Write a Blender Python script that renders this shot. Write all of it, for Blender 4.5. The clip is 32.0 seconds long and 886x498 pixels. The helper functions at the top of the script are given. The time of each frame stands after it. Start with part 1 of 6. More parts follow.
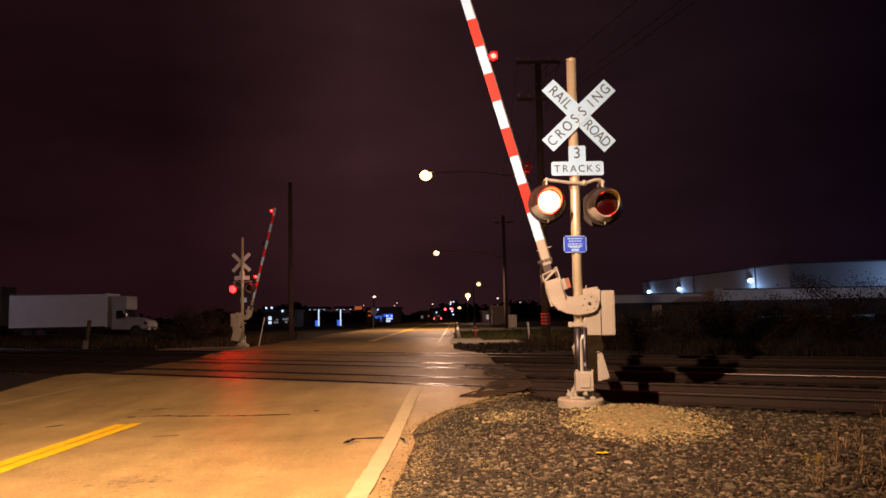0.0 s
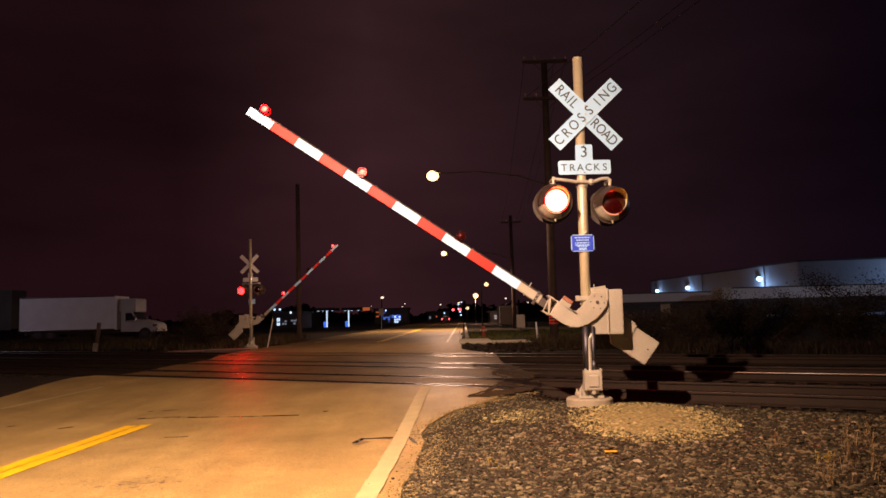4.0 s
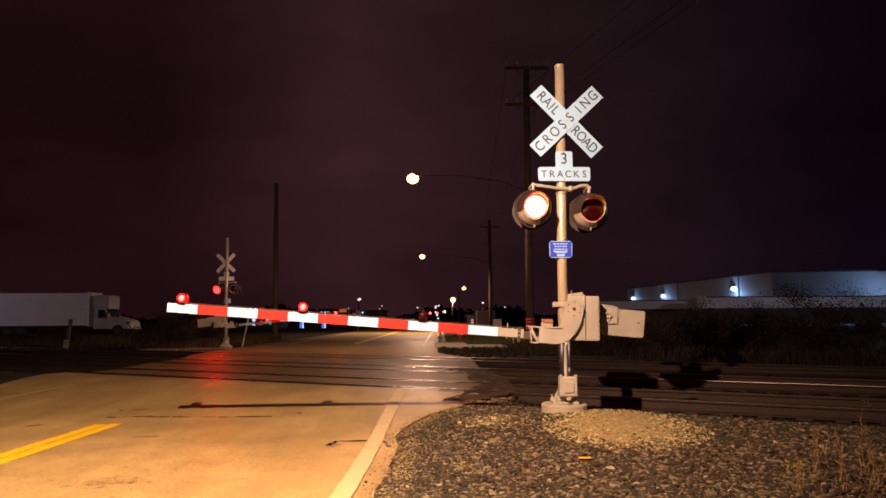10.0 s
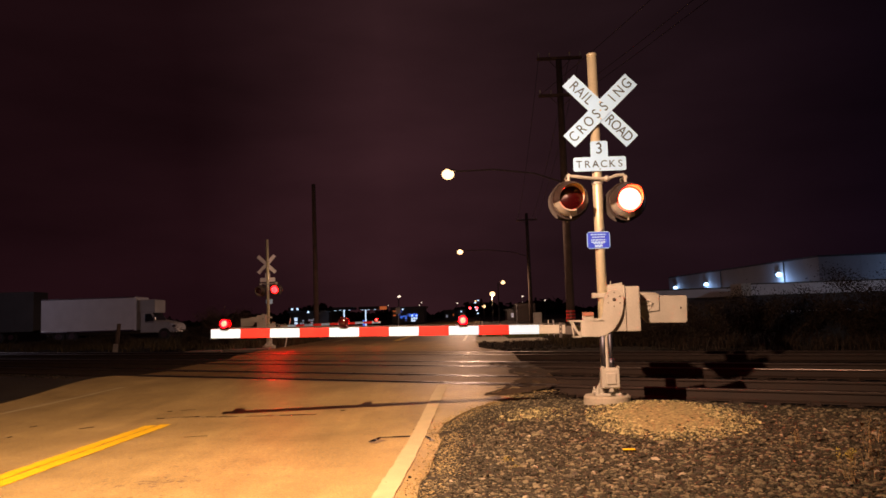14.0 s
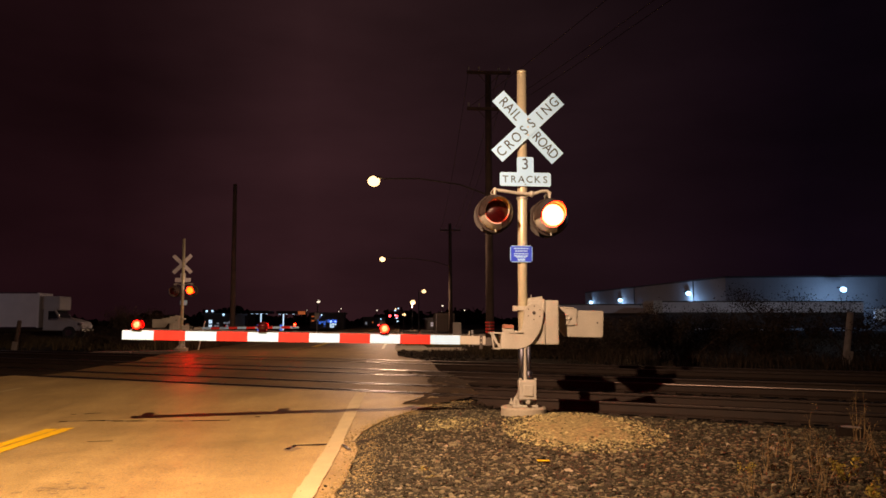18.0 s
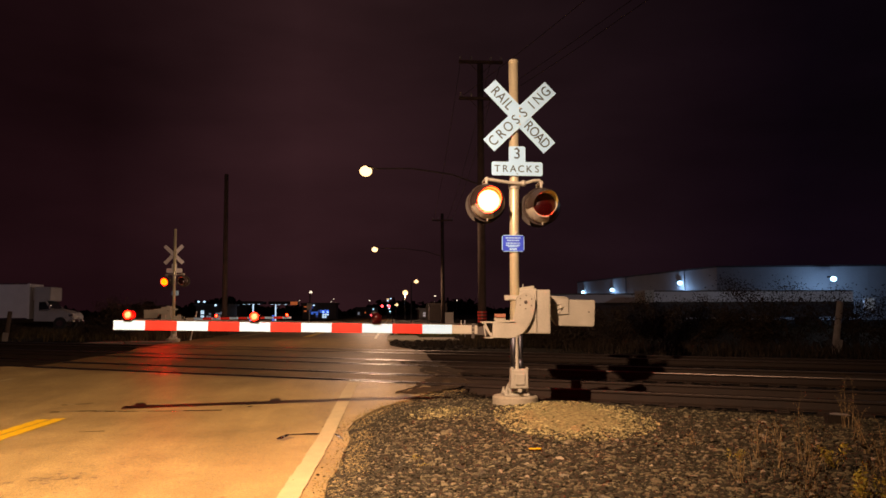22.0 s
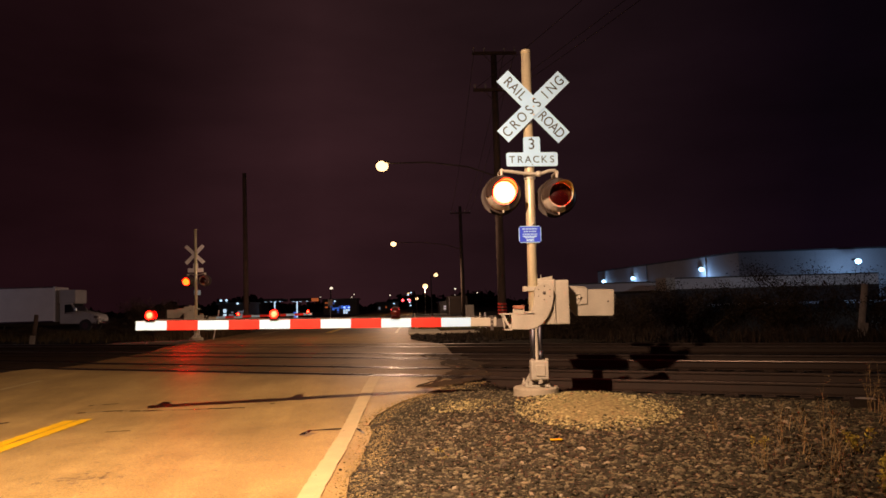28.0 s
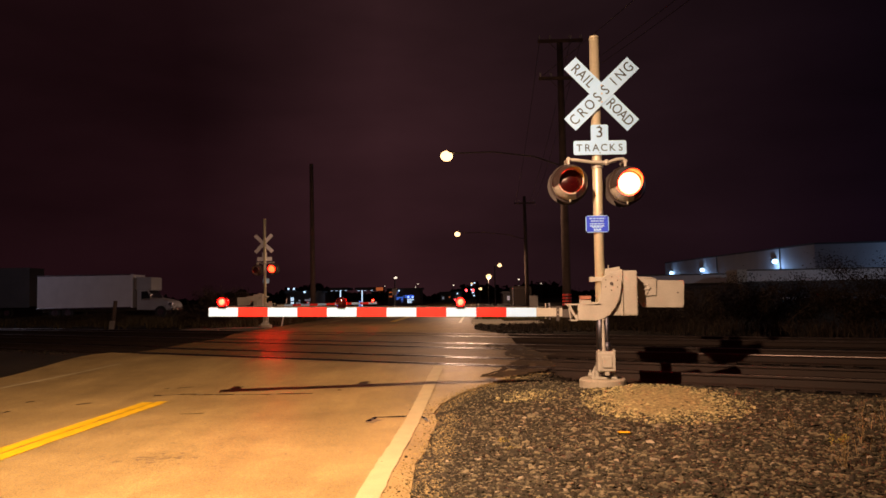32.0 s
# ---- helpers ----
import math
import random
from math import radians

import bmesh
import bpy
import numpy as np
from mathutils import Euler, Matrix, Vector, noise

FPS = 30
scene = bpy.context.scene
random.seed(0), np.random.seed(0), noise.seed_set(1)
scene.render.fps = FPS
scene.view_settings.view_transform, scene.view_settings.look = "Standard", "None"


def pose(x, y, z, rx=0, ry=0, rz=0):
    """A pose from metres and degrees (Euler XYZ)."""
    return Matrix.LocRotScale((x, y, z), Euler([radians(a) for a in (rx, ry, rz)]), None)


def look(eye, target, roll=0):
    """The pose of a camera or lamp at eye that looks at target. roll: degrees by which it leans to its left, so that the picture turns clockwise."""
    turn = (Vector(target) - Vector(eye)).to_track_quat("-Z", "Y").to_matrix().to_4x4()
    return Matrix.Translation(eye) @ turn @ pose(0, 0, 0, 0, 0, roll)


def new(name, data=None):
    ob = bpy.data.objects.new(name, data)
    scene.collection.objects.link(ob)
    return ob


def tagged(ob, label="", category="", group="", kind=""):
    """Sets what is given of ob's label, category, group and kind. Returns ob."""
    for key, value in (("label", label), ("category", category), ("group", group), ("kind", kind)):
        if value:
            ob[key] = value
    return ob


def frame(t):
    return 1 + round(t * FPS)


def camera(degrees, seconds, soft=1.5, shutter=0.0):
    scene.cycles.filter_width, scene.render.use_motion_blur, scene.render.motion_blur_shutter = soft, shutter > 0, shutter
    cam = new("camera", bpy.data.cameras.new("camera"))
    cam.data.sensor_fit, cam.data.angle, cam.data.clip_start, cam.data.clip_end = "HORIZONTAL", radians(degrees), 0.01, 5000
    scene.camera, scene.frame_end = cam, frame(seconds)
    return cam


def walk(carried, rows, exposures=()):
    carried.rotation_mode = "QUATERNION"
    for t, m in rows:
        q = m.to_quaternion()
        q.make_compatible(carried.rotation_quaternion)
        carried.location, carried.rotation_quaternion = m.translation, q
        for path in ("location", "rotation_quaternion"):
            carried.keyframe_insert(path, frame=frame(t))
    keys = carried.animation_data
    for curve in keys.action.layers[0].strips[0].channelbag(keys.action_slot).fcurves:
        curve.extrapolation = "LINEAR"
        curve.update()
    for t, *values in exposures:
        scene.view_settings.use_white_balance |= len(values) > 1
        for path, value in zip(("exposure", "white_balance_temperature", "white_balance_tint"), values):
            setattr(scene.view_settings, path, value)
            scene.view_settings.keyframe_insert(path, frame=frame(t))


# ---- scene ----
# Night at a three-track railway crossing: road straight ahead, tracks running obliquely across it.
# Metres; the eye stands near the origin, 1.5 m up; y is along the road, x to its right-hand side.

# ---- camera ----
PATH = [
    (0, -0.000, 0.000, 1.500, -0.00, 5.05, 1.10),
    (0.5, -0.003, -0.010, 1.501, 0.01, 5.32, 1.12),
    (1, -0.005, -0.003, 1.497, 0.01, 5.34, 1.27),
    (1.5, -0.008, -0.016, 1.489, -0.13, 5.18, 1.49),
    (2, 0.008, -0.017, 1.491, -0.16, 5.24, 1.67),
    (2.5, 0.007, -0.020, 1.487, 0.12, 5.15, 1.76),
    (3, 0.005, -0.016, 1.491, 0.38, 5.04, 1.74),
    (3.5, 0.004, -0.007, 1.491, 0.51, 5.05, 1.56),
    (5.5, -0.010, -0.005, 1.489, 0.78, 5.31, 1.46),
    (6, -0.009, -0.011, 1.497, 1.07, 5.23, 1.60),
    (6.5, -0.002, -0.021, 1.493, 1.36, 5.23, 1.68),
    (7, -0.006, -0.014, 1.491, 1.47, 5.20, 1.74),
    (7.5, -0.008, 0.010, 1.490, 1.49, 4.95, 1.85),
    (8, 0.002, 0.009, 1.490, 1.56, 4.74, 1.80),
    (8.5, 0.007, 0.019, 1.491, 1.57, 4.77, 1.45),
    (9, -0.011, 0.005, 1.503, 0.88, 5.26, 0.87),
    (9.5, -0.008, 0.001, 1.494, -0.34, 5.48, 0.40),
    (10, -0.001, 0.008, 1.494, -1.15, 5.33, 0.33),
    (10.5, 0.004, 0.015, 1.491, -0.62, 5.14, 0.59),
    (11, -0.019, -0.006, 1.494, 2.13, 5.37, 1.00),
    (11.5, -0.011, 0.003, 1.497, 3.08, 5.45, 1.61),
    (12, 0.002, -0.003, 1.492, 3.04, 5.47, 1.99),
    (12.5, -0.001, -0.004, 1.490, 2.81, 5.46, 1.99),
    (13, -0.005, 0.004, 1.497, 2.42, 5.23, 1.83),
    (13.5, -0.002, -0.002, 1.493, 2.10, 5.15, 1.79),
    (14, 0.015, 0.003, 1.490, 1.89, 5.03, 1.89),
    (14.5, -0.014, -0.024, 1.497, 1.35, 5.12, 1.98),
    (16.5, -0.026, -0.018, 1.495, -0.13, 5.12, 1.41),
    (17, -0.028, -0.028, 1.497, -1.28, 5.20, 0.83),
    (17.5, -0.016, -0.008, 1.505, -3.45, 5.57, 0.33),
    (18, -0.020, -0.017, 1.502, -4.22, 5.54, 0.08),
    (18.5, -0.013, -0.012, 1.504, -4.56, 5.45, -0.00),
    (19, -0.016, -0.032, 1.502, -4.64, 5.41, -0.08),
    (19.5, -0.020, -0.026, 1.499, -4.60, 5.30, -0.05),
    (20, -0.015, -0.019, 1.496, -4.62, 5.14, -0.08),
    (20.5, -0.020, -0.022, 1.495, -4.64, 5.04, 0.01),
    (21, -0.014, -0.021, 1.498, -4.59, 5.01, -0.01),
    (21.5, -0.017, -0.020, 1.495, -4.64, 4.86, 0.11),
    (22, -0.014, -0.021, 1.493, -4.79, 4.79, 0.22),
    (22.5, -0.005, -0.031, 1.492, -4.96, 4.65, 0.41),
    (23, -0.010, -0.028, 1.490, -5.01, 4.41, 0.52),
    (23.5, -0.006, -0.002, 1.494, -5.12, 4.19, 0.69),
    (24, -0.001, -0.010, 1.491, -5.23, 3.98, 0.89),
    (24.5, 0.004, -0.009, 1.487, -4.74, 3.86, 1.07),
    (25, 0.002, -0.007, 1.487, -3.92, 3.84, 1.25),
    (25.5, -0.004, -0.005, 1.484, -3.03, 3.92, 1.38),
    (27.5, 0.027, -0.007, 1.491, -3.20, 4.19, 1.70),
    (28, 0.017, -0.018, 1.495, -3.22, 4.28, 1.64),
    (28.5, 0.018, -0.013, 1.495, -3.19, 4.28, 1.62),
    (29, 0.013, -0.004, 1.490, -3.01, 4.19, 1.53),
    (29.5, 0.009, -0.025, 1.493, -2.90, 4.26, 1.33),
    (30, 0.014, -0.007, 1.503, -2.61, 4.54, 1.11),
    (30.5, 0.012, 0.008, 1.492, -1.78, 4.61, 0.89),
    (31, -0.002, 0.013, 1.489, -1.05, 4.35, 0.81),
    (31.5, -0.012, 0.001, 1.485, 0.19, 4.01, 0.84),
    (32, -0.007, 0.004, 1.486, 1.59, 3.65, 1.07),
]
cam = camera(61.0, 32.0, soft=1.6)
walk(cam, [(t, pose(x, y, z, 90 + pitch, roll, yaw)) for t, x, y, z, yaw, pitch, roll in PATH], [(0, 0.03, 6500, 12), (14, 0.03, 6500, 12), (19, -0.10, 6500, 4), (25, -0.10, 6500, 4), (32, -0.08, 6500, 8)])

# ---- world and large lights ----
world = bpy.data.worlds.new("night_sky")
scene.world = world
world.use_nodes = True
wn = world.node_tree.nodes
wl = world.node_tree.links
bg = wn["Background"]
grad_in = wn.new("ShaderNodeTexCoord")
sep = wn.new("ShaderNodeSeparateXYZ")
ramp = wn.new("ShaderNodeValToRGB")
wl.new(grad_in.outputs["Generated"], sep.inputs[0])
wl.new(sep.outputs["Z"], ramp.inputs[0])
ramp.color_ramp.elements[0].position = 0.0
ramp.color_ramp.elements[0].color = (0.0108, 0.0036, 0.0050, 1)
ramp.color_ramp.elements[1].position = 0.75
ramp.color_ramp.elements[1].color = (0.0052, 0.0026, 0.0028, 1)
side = wn.new("ShaderNodeValToRGB")      # town glow on the left, cold yard light on the right
side.color_ramp.elements[0].position, side.color_ramp.elements[1].position = 0.08, 0.75
side.color_ramp.elements[0].color, side.color_ramp.elements[1].color = (1.20, 1.00, 1.02, 1), (0.44, 0.52, 0.90, 1)
ahead = side.color_ramp.elements.new(0.27)      # town glow over the road ahead, with lamp glare painted into the sky
ahead.color = (3.3, 3.3, 3.0, 1)
right_of = side.color_ramp.elements.new(0.46)
right_of.color = (1.75, 1.95, 1.85, 1)
shift = wn.new("ShaderNodeMath")
shift.operation = "MULTIPLY_ADD"
shift.inputs[1].default_value, shift.inputs[2].default_value = 0.8, 0.35
wl.new(sep.outputs["X"], shift.inputs[0])
wl.new(shift.outputs[0], side.inputs[0])
tint = wn.new("ShaderNodeMix")
tint.data_type, tint.blend_type = "RGBA", "MULTIPLY"
tint.inputs["Factor"].default_value = 1.0
wl.new(ramp.outputs[0], tint.inputs[6])
wl.new(side.outputs[0], tint.inputs[7])
haze = wn.new("ShaderNodeTexNoise")      # thin uneven cloud
haze.inputs["Scale"].default_value, haze.inputs["Detail"].default_value = 2.2, 5
stretch = wn.new("ShaderNodeMapping")
stretch.inputs["Scale"].default_value = (1.0, 1.0, 3.2)
wl.new(grad_in.outputs["Generated"], stretch.inputs["Vector"])
wl.new(stretch.outputs[0], haze.inputs["Vector"])
veil = wn.new("ShaderNodeMapRange")
veil.inputs["From Min"].default_value, veil.inputs["From Max"].default_value = 0.3, 0.7
veil.inputs["To Min"].default_value, veil.inputs["To Max"].default_value = 0.65, 1.35
wl.new(haze.outputs["Fac"], veil.inputs["Value"])
cloud = wn.new("ShaderNodeVectorMath")
cloud.operation = "SCALE"
wl.new(tint.outputs[2], cloud.inputs[0])
wl.new(veil.outputs[0], cloud.inputs["Scale"])
wl.new(cloud.outputs[0], bg.inputs["Color"])
bg.inputs["Strength"].default_value = 1.0

SODIUM = (1.0, 0.575, 0.375)


def lamp(name, place, power, colour, radius, kind="POINT", target=None, cone=140, soft_edge=0.6):
    """A lamp object at a luminaire."""
    data = bpy.data.lights.new(name, kind)
    data.energy, data.color, data.shadow_soft_size = power, colour, radius
    if kind == "SPOT":
        data.spot_size, data.spot_blend = radians(cone), soft_edge
    ob = new(name, data)
    ob.matrix_world = look(place, target) if target else Matrix.Translation(place)
    return ob


# luminaire over the eye, then those along the road
lamp("street_light", (-1.75, 3.25, 6.10), 10100, SODIUM, 0.05, "SPOT", (-3.0, 9.5, 0.8), 133, 1.0)
lamp("street_light", (-0.60, 32.5, 7.28), 2200, SODIUM, 0.18, "SPOT", (-0.9, 32.6, 0), 172, 0.5)
lamp("street_light", (-0.41, 69.7, 7.00), 9500, SODIUM, 0.15, "SPOT", (-1.0, 69.0, 0), 172, 0.5)
lamp("street_light", (4.0, 120.0, 3.9), 2500, SODIUM, 0.15)
# floodlights of the warehouse, then two unseen lamps added to light truck and trailers
COLD = (0.33, 0.55, 1.0)
lamp("flood_light", (41.9, 155.0, 4.6), 130, COLD, 0.2)
lamp("flood_light", (43.2, 139.4, 4.6), 150, COLD, 0.2)
lamp("flood_light", (45.5, 112.6, 4.9), 230, COLD, 0.2)
lamp("flood_light", (61.0, 96.2, 4.8), 460, COLD, 0.2)
lamp("added_yard_light", (-46.0, 50.0, 9.0), 1000, (0.80, 0.74, 1.0), 0.3)
lamp("added_yard_light", (35.0, 43.0, 9.0), 1500, (0.74, 0.80, 1.0), 0.3)

# ---- materials ----
MATS = {}


def shade(name, dark, light, rough=0.6, metal=0.0, scale=8.0, fine=60.0, bump=0.15, space="Object", rough_span=0.12,
          islands=0.0, objects=0.0, coat=0.0, span=(0.3, 0.7), sheen=0.5):
    """A surface that varies at two scales between two colours, with grain and fine relief."""
    m = bpy.data.materials.new(name)
    m.use_nodes = True
    n, l = m.node_tree.nodes, m.node_tree.links
    b = n["Principled BSDF"]
    if space == "Object":
        co = n.new("ShaderNodeTexCoord").outputs["Object"]
    else:
        co = n.new("ShaderNodeNewGeometry").outputs["Position"]
    big, small = n.new("ShaderNodeTexNoise"), n.new("ShaderNodeTexNoise")
    big.inputs["Scale"].default_value, big.inputs["Detail"].default_value = scale, 5
    small.inputs["Scale"].default_value, small.inputs["Detail"].default_value = fine, 3
    l.new(co, big.inputs["Vector"])
    l.new(co, small.inputs["Vector"])
    mixf = n.new("ShaderNodeMath")
    mixf.operation = "MULTIPLY_ADD"
    mixf.inputs[1].default_value = 0.6
    l.new(big.outputs["Fac"], mixf.inputs[0])
    sm = n.new("ShaderNodeMath")
    sm.operation = "MULTIPLY"
    sm.inputs[1].default_value = 0.4
    l.new(small.outputs["Fac"], sm.inputs[0])
    l.new(sm.outputs[0], mixf.inputs[2])
    fac = mixf.outputs[0]
    if islands or objects:
        src = n.new("ShaderNodeNewGeometry").outputs["Random Per Island"] if islands else n.new("ShaderNodeObjectInfo").outputs["Random"]
        add = n.new("ShaderNodeMath")
        add.operation = "MULTIPLY_ADD"
        add.inputs[1].default_value = islands or objects
        l.new(src, add.inputs[0])
        sub = n.new("ShaderNodeMath")
        sub.operation = "SUBTRACT"
        sub.inputs[1].default_value = 0.5 * (islands or objects)
        l.new(fac, sub.inputs[0])
        l.new(sub.outputs[0], add.inputs[2])
        fac = add.outputs[0]
    rp = n.new("ShaderNodeValToRGB")
    rp.color_ramp.elements[0].position, rp.color_ramp.elements[1].position = span
    rp.color_ramp.elements[0].color, rp.color_ramp.elements[1].color = (*dark, 1), (*light, 1)
    l.new(fac, rp.inputs[0])
    l.new(rp.outputs[0], b.inputs["Base Color"])
    rr = n.new("ShaderNodeMapRange")
    rr.inputs["To Min"].default_value, rr.inputs["To Max"].default_value = max(0.03, rough - rough_span), min(1, rough + rough_span)
    l.new(big.outputs["Fac"], rr.inputs["Value"])
    l.new(rr.outputs[0], b.inputs["Roughness"])
    b.inputs["Metallic"].default_value = metal
    b.inputs["Coat Weight"].default_value = coat
    b.inputs["Specular IOR Level"].default_value = sheen
    if bump:
        bp = n.new("ShaderNodeBump")
        bp.inputs["Strength"].default_value, bp.inputs["Distance"].default_value = bump, 0.01
        l.new(small.outputs["Fac"], bp.inputs["Height"])
        l.new(bp.outputs[0], b.inputs["Normal"])
    MATS[name] = m
    return m


def glow(name, colour, strength):
    """A surface that gives off light."""
    m = bpy.data.materials.new(name)
    m.use_nodes = True
    b = m.node_tree.nodes["Principled BSDF"]
    b.inputs["Base Color"].default_value = (*colour, 1)
    b.inputs["Emission Color"].default_value = (*colour, 1)
    b.inputs["Emission Strength"].default_value = strength
    b.inputs["Roughness"].default_value = 0.4
    MATS[name] = m
    return m


M = MATS


def asphalt(name, low, high, gloss, sheen):
    """Worn tan asphalt: fine aggregate, blotches, and streaks drawn out along the road."""
    m = bpy.data.materials.new(name)
    m.use_nodes = True
    n, l = m.node_tree.nodes, m.node_tree.links
    b = n["Principled BSDF"]
    co = n.new("ShaderNodeNewGeometry").outputs["Position"]

    def grain(scale, detail, stretch=None, rough=0.6):
        t = n.new("ShaderNodeTexNoise")
        t.inputs["Scale"].default_value, t.inputs["Detail"].default_value, t.inputs["Roughness"].default_value = scale, detail, rough
        if stretch:
            mp = n.new("ShaderNodeMapping")
            mp.inputs["Scale"].default_value = stretch
            l.new(co, mp.inputs["Vector"])
            l.new(mp.outputs[0], t.inputs["Vector"])
        else:
            l.new(co, t.inputs["Vector"])
        return t.outputs["Fac"]

    def spread(src, lo, hi, a, z):
        r = n.new("ShaderNodeMapRange")
        for key, value in (("From Min", lo), ("From Max", hi), ("To Min", a), ("To Max", z)):
            r.inputs[key].default_value = value
        l.new(src, r.inputs["Value"])
        return r.outputs[0]

    def times(p, q):
        t = n.new("ShaderNodeMath")
        t.operation = "MULTIPLY"
        l.new(p, t.inputs[0])
        l.new(q, t.inputs[1])
        return t.outputs[0]

    speck, coarse, blotch, streak = grain(95, 2), grain(26, 4), grain(0.75, 6, None, 0.7), grain(1.0, 5, (2.6, 0.22, 1))
    tone = times(times(spread(speck, 0.3, 0.7, 0.50, 1.48), spread(coarse, 0.35, 0.65, 0.80, 1.16)), times(spread(blotch, 0.32, 0.68, 0.76, 1.16), spread(streak, 0.3, 0.7, 0.86, 1.12)))
    mix = n.new("ShaderNodeMix")
    mix.data_type = "RGBA"
    mix.inputs[6].default_value, mix.inputs[7].default_value = (*low, 1), (*high, 1)
    l.new(blotch, mix.inputs["Factor"])
    scaled = n.new("ShaderNodeVectorMath")
    scaled.operation = "SCALE"
    l.new(mix.outputs[2], scaled.inputs[0])
    l.new(tone, scaled.inputs["Scale"])
    l.new(scaled.outputs[0], b.inputs["Base Color"])
    l.new(spread(coarse, 0.3, 0.7, gloss - 0.10, gloss + 0.14), b.inputs["Roughness"])
    bp = n.new("ShaderNodeBump")
    bp.inputs["Strength"].default_value, bp.inputs["Distance"].default_value = 0.5, 0.004
    b.inputs["Specular IOR Level"].default_value = sheen
    l.new(speck, bp.inputs["Height"])
    l.new(bp.outputs[0], b.inputs["Normal"])
    MATS[name] = m


asphalt("asphalt", (0.265, 0.198, 0.073), (0.355, 0.272, 0.108), 0.46, 0.28)
asphalt("crossing_asphalt", (0.128, 0.087, 0.034), (0.200, 0.138, 0.055), 0.52, 0.06)
asphalt("far_asphalt", (0.20, 0.148, 0.058), (0.28, 0.212, 0.086), 0.66, 0.12)
shade("tar", (0.012, 0.011, 0.010), (0.03, 0.026, 0.022), 0.26, 0, 6, 60, 0.3, "World")
shade("dark_gloss", (0.020, 0.018, 0.016), (0.045, 0.038, 0.030), 0.30, 0, 8, 60, 0.25, "World")
shade("grit", (0.17, 0.138, 0.062), (0.34, 0.275, 0.125), 0.9, 0, 60, 200, 0.4, "Object", 0.1, islands=0.8, sheen=0.15)
shade("stain", (0.13, 0.098, 0.052), (0.20, 0.152, 0.085), 0.6, 0, 6, 60, 0.3, "World")
shade("white_marking", (0.37, 0.32, 0.165), (0.51, 0.445, 0.235), 0.6, 0, 5, 70, 0.3, "World")
shade("yellow_marking", (0.60, 0.38, 0.001), (0.78, 0.51, 0.002), 0.6, 0, 5, 70, 0.3, "World")
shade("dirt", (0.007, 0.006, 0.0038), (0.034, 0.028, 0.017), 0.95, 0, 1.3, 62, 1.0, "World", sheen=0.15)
shade("gravel_bed", (0.014, 0.0125, 0.009), (0.060, 0.053, 0.035), 0.95, 0, 9, 55, 1.0, "World", sheen=0.15)
shade("gravel_stone", (0.033, 0.030, 0.019), (0.188, 0.167, 0.097), 0.8, 0, 70, 220, 0.4, "Object", 0.1, islands=1.0, span=(0.55, 1.10), sheen=0.15)
shade("picked_stone", (0.05, 0.045, 0.032), (0.34, 0.30, 0.20), 0.8, 0, 1.6, 5, 0.3, "Object", 0.1, objects=0.9, span=(0.40, 0.95), sheen=0.15)
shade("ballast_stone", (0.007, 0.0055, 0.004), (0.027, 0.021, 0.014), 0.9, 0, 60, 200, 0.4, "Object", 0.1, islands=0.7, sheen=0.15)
shade("sand", (0.070, 0.066, 0.030), (0.38, 0.352, 0.158), 0.95, 0, 24, 110, 1.0, "World", sheen=0.15)
shade("sand_stone", (0.05, 0.045, 0.023), (0.42, 0.385, 0.18), 0.9, 0, 60, 200, 0.4, "Object", 0.1, islands=0.6, sheen=0.15)
shade("concrete", (0.25, 0.23, 0.165), (0.40, 0.375, 0.275), 0.85, 0, 3, 45, 0.4, "World")
shade("rail_steel", (0.017, 0.0115, 0.008), (0.040, 0.026, 0.017), 0.7, 0.3, 4, 60, 0.3)
shade("rail_head", (0.34, 0.30, 0.27), (0.55, 0.50, 0.45), 0.33, 1.0, 5, 70, 0.05)
shade("rail_corner", (0.11, 0.095, 0.08), (0.19, 0.165, 0.14), 0.40, 1.0, 5, 70, 0.05)
shade("rail_head_dull", (0.09, 0.072, 0.060), (0.16, 0.13, 0.11), 0.42, 1.0, 5, 70, 0.1)
shade("old_concrete", (0.07, 0.06, 0.048), (0.15, 0.13, 0.105), 0.9, 0, 2.2, 30, 0.6, "World")
shade("tie_wood", (0.010, 0.0075, 0.0055), (0.027, 0.020, 0.014), 0.9, 0, 5, 40, 0.6, objects=0.4, sheen=0.15)
shade("galvanised", (0.42, 0.40, 0.36), (0.62, 0.60, 0.56), 0.48, 0.55, 3, 40, 0.12)
shade("painted_aluminium", (0.35, 0.345, 0.285), (0.47, 0.462, 0.385), 0.5, 0.25, 4, 50, 0.10)
shade("mast_paint", (0.50, 0.47, 0.32), (0.66, 0.63, 0.44), 0.40, 0.35, 3, 40, 0.08)
shade("dark_steel", (0.05, 0.045, 0.04), (0.11, 0.10, 0.09), 0.55, 0.5, 6, 50, 0.2)
shade("signal_black", (0.008, 0.006, 0.005), (0.018, 0.013, 0.011), 0.88, 0, 5, 60, 0.1, sheen=0.15)
shade("hood_metal", (0.030, 0.020, 0.016), (0.06, 0.042, 0.034), 0.5, 0.2, 5, 60, 0.1)
shade("disc_brown", (0.022, 0.016, 0.013), (0.045, 0.032, 0.026), 0.7, 0, 5, 60, 0.1, sheen=0.3)
# yellow inside the hood stands in for overexposed light from the lens
shade("hood_glow_tint", (0.50, 0.40, 0.10), (0.64, 0.52, 0.15), 0.7, 0, 5, 60, 0.05)
# blue in this white stands in for cold light the reflective sheeting returns
shade("sign_white_light_tint", (0.36, 0.655, 1.0), (0.42, 0.71, 1.0), 0.5, 0, 4, 70, 0.03, sheen=0.2)
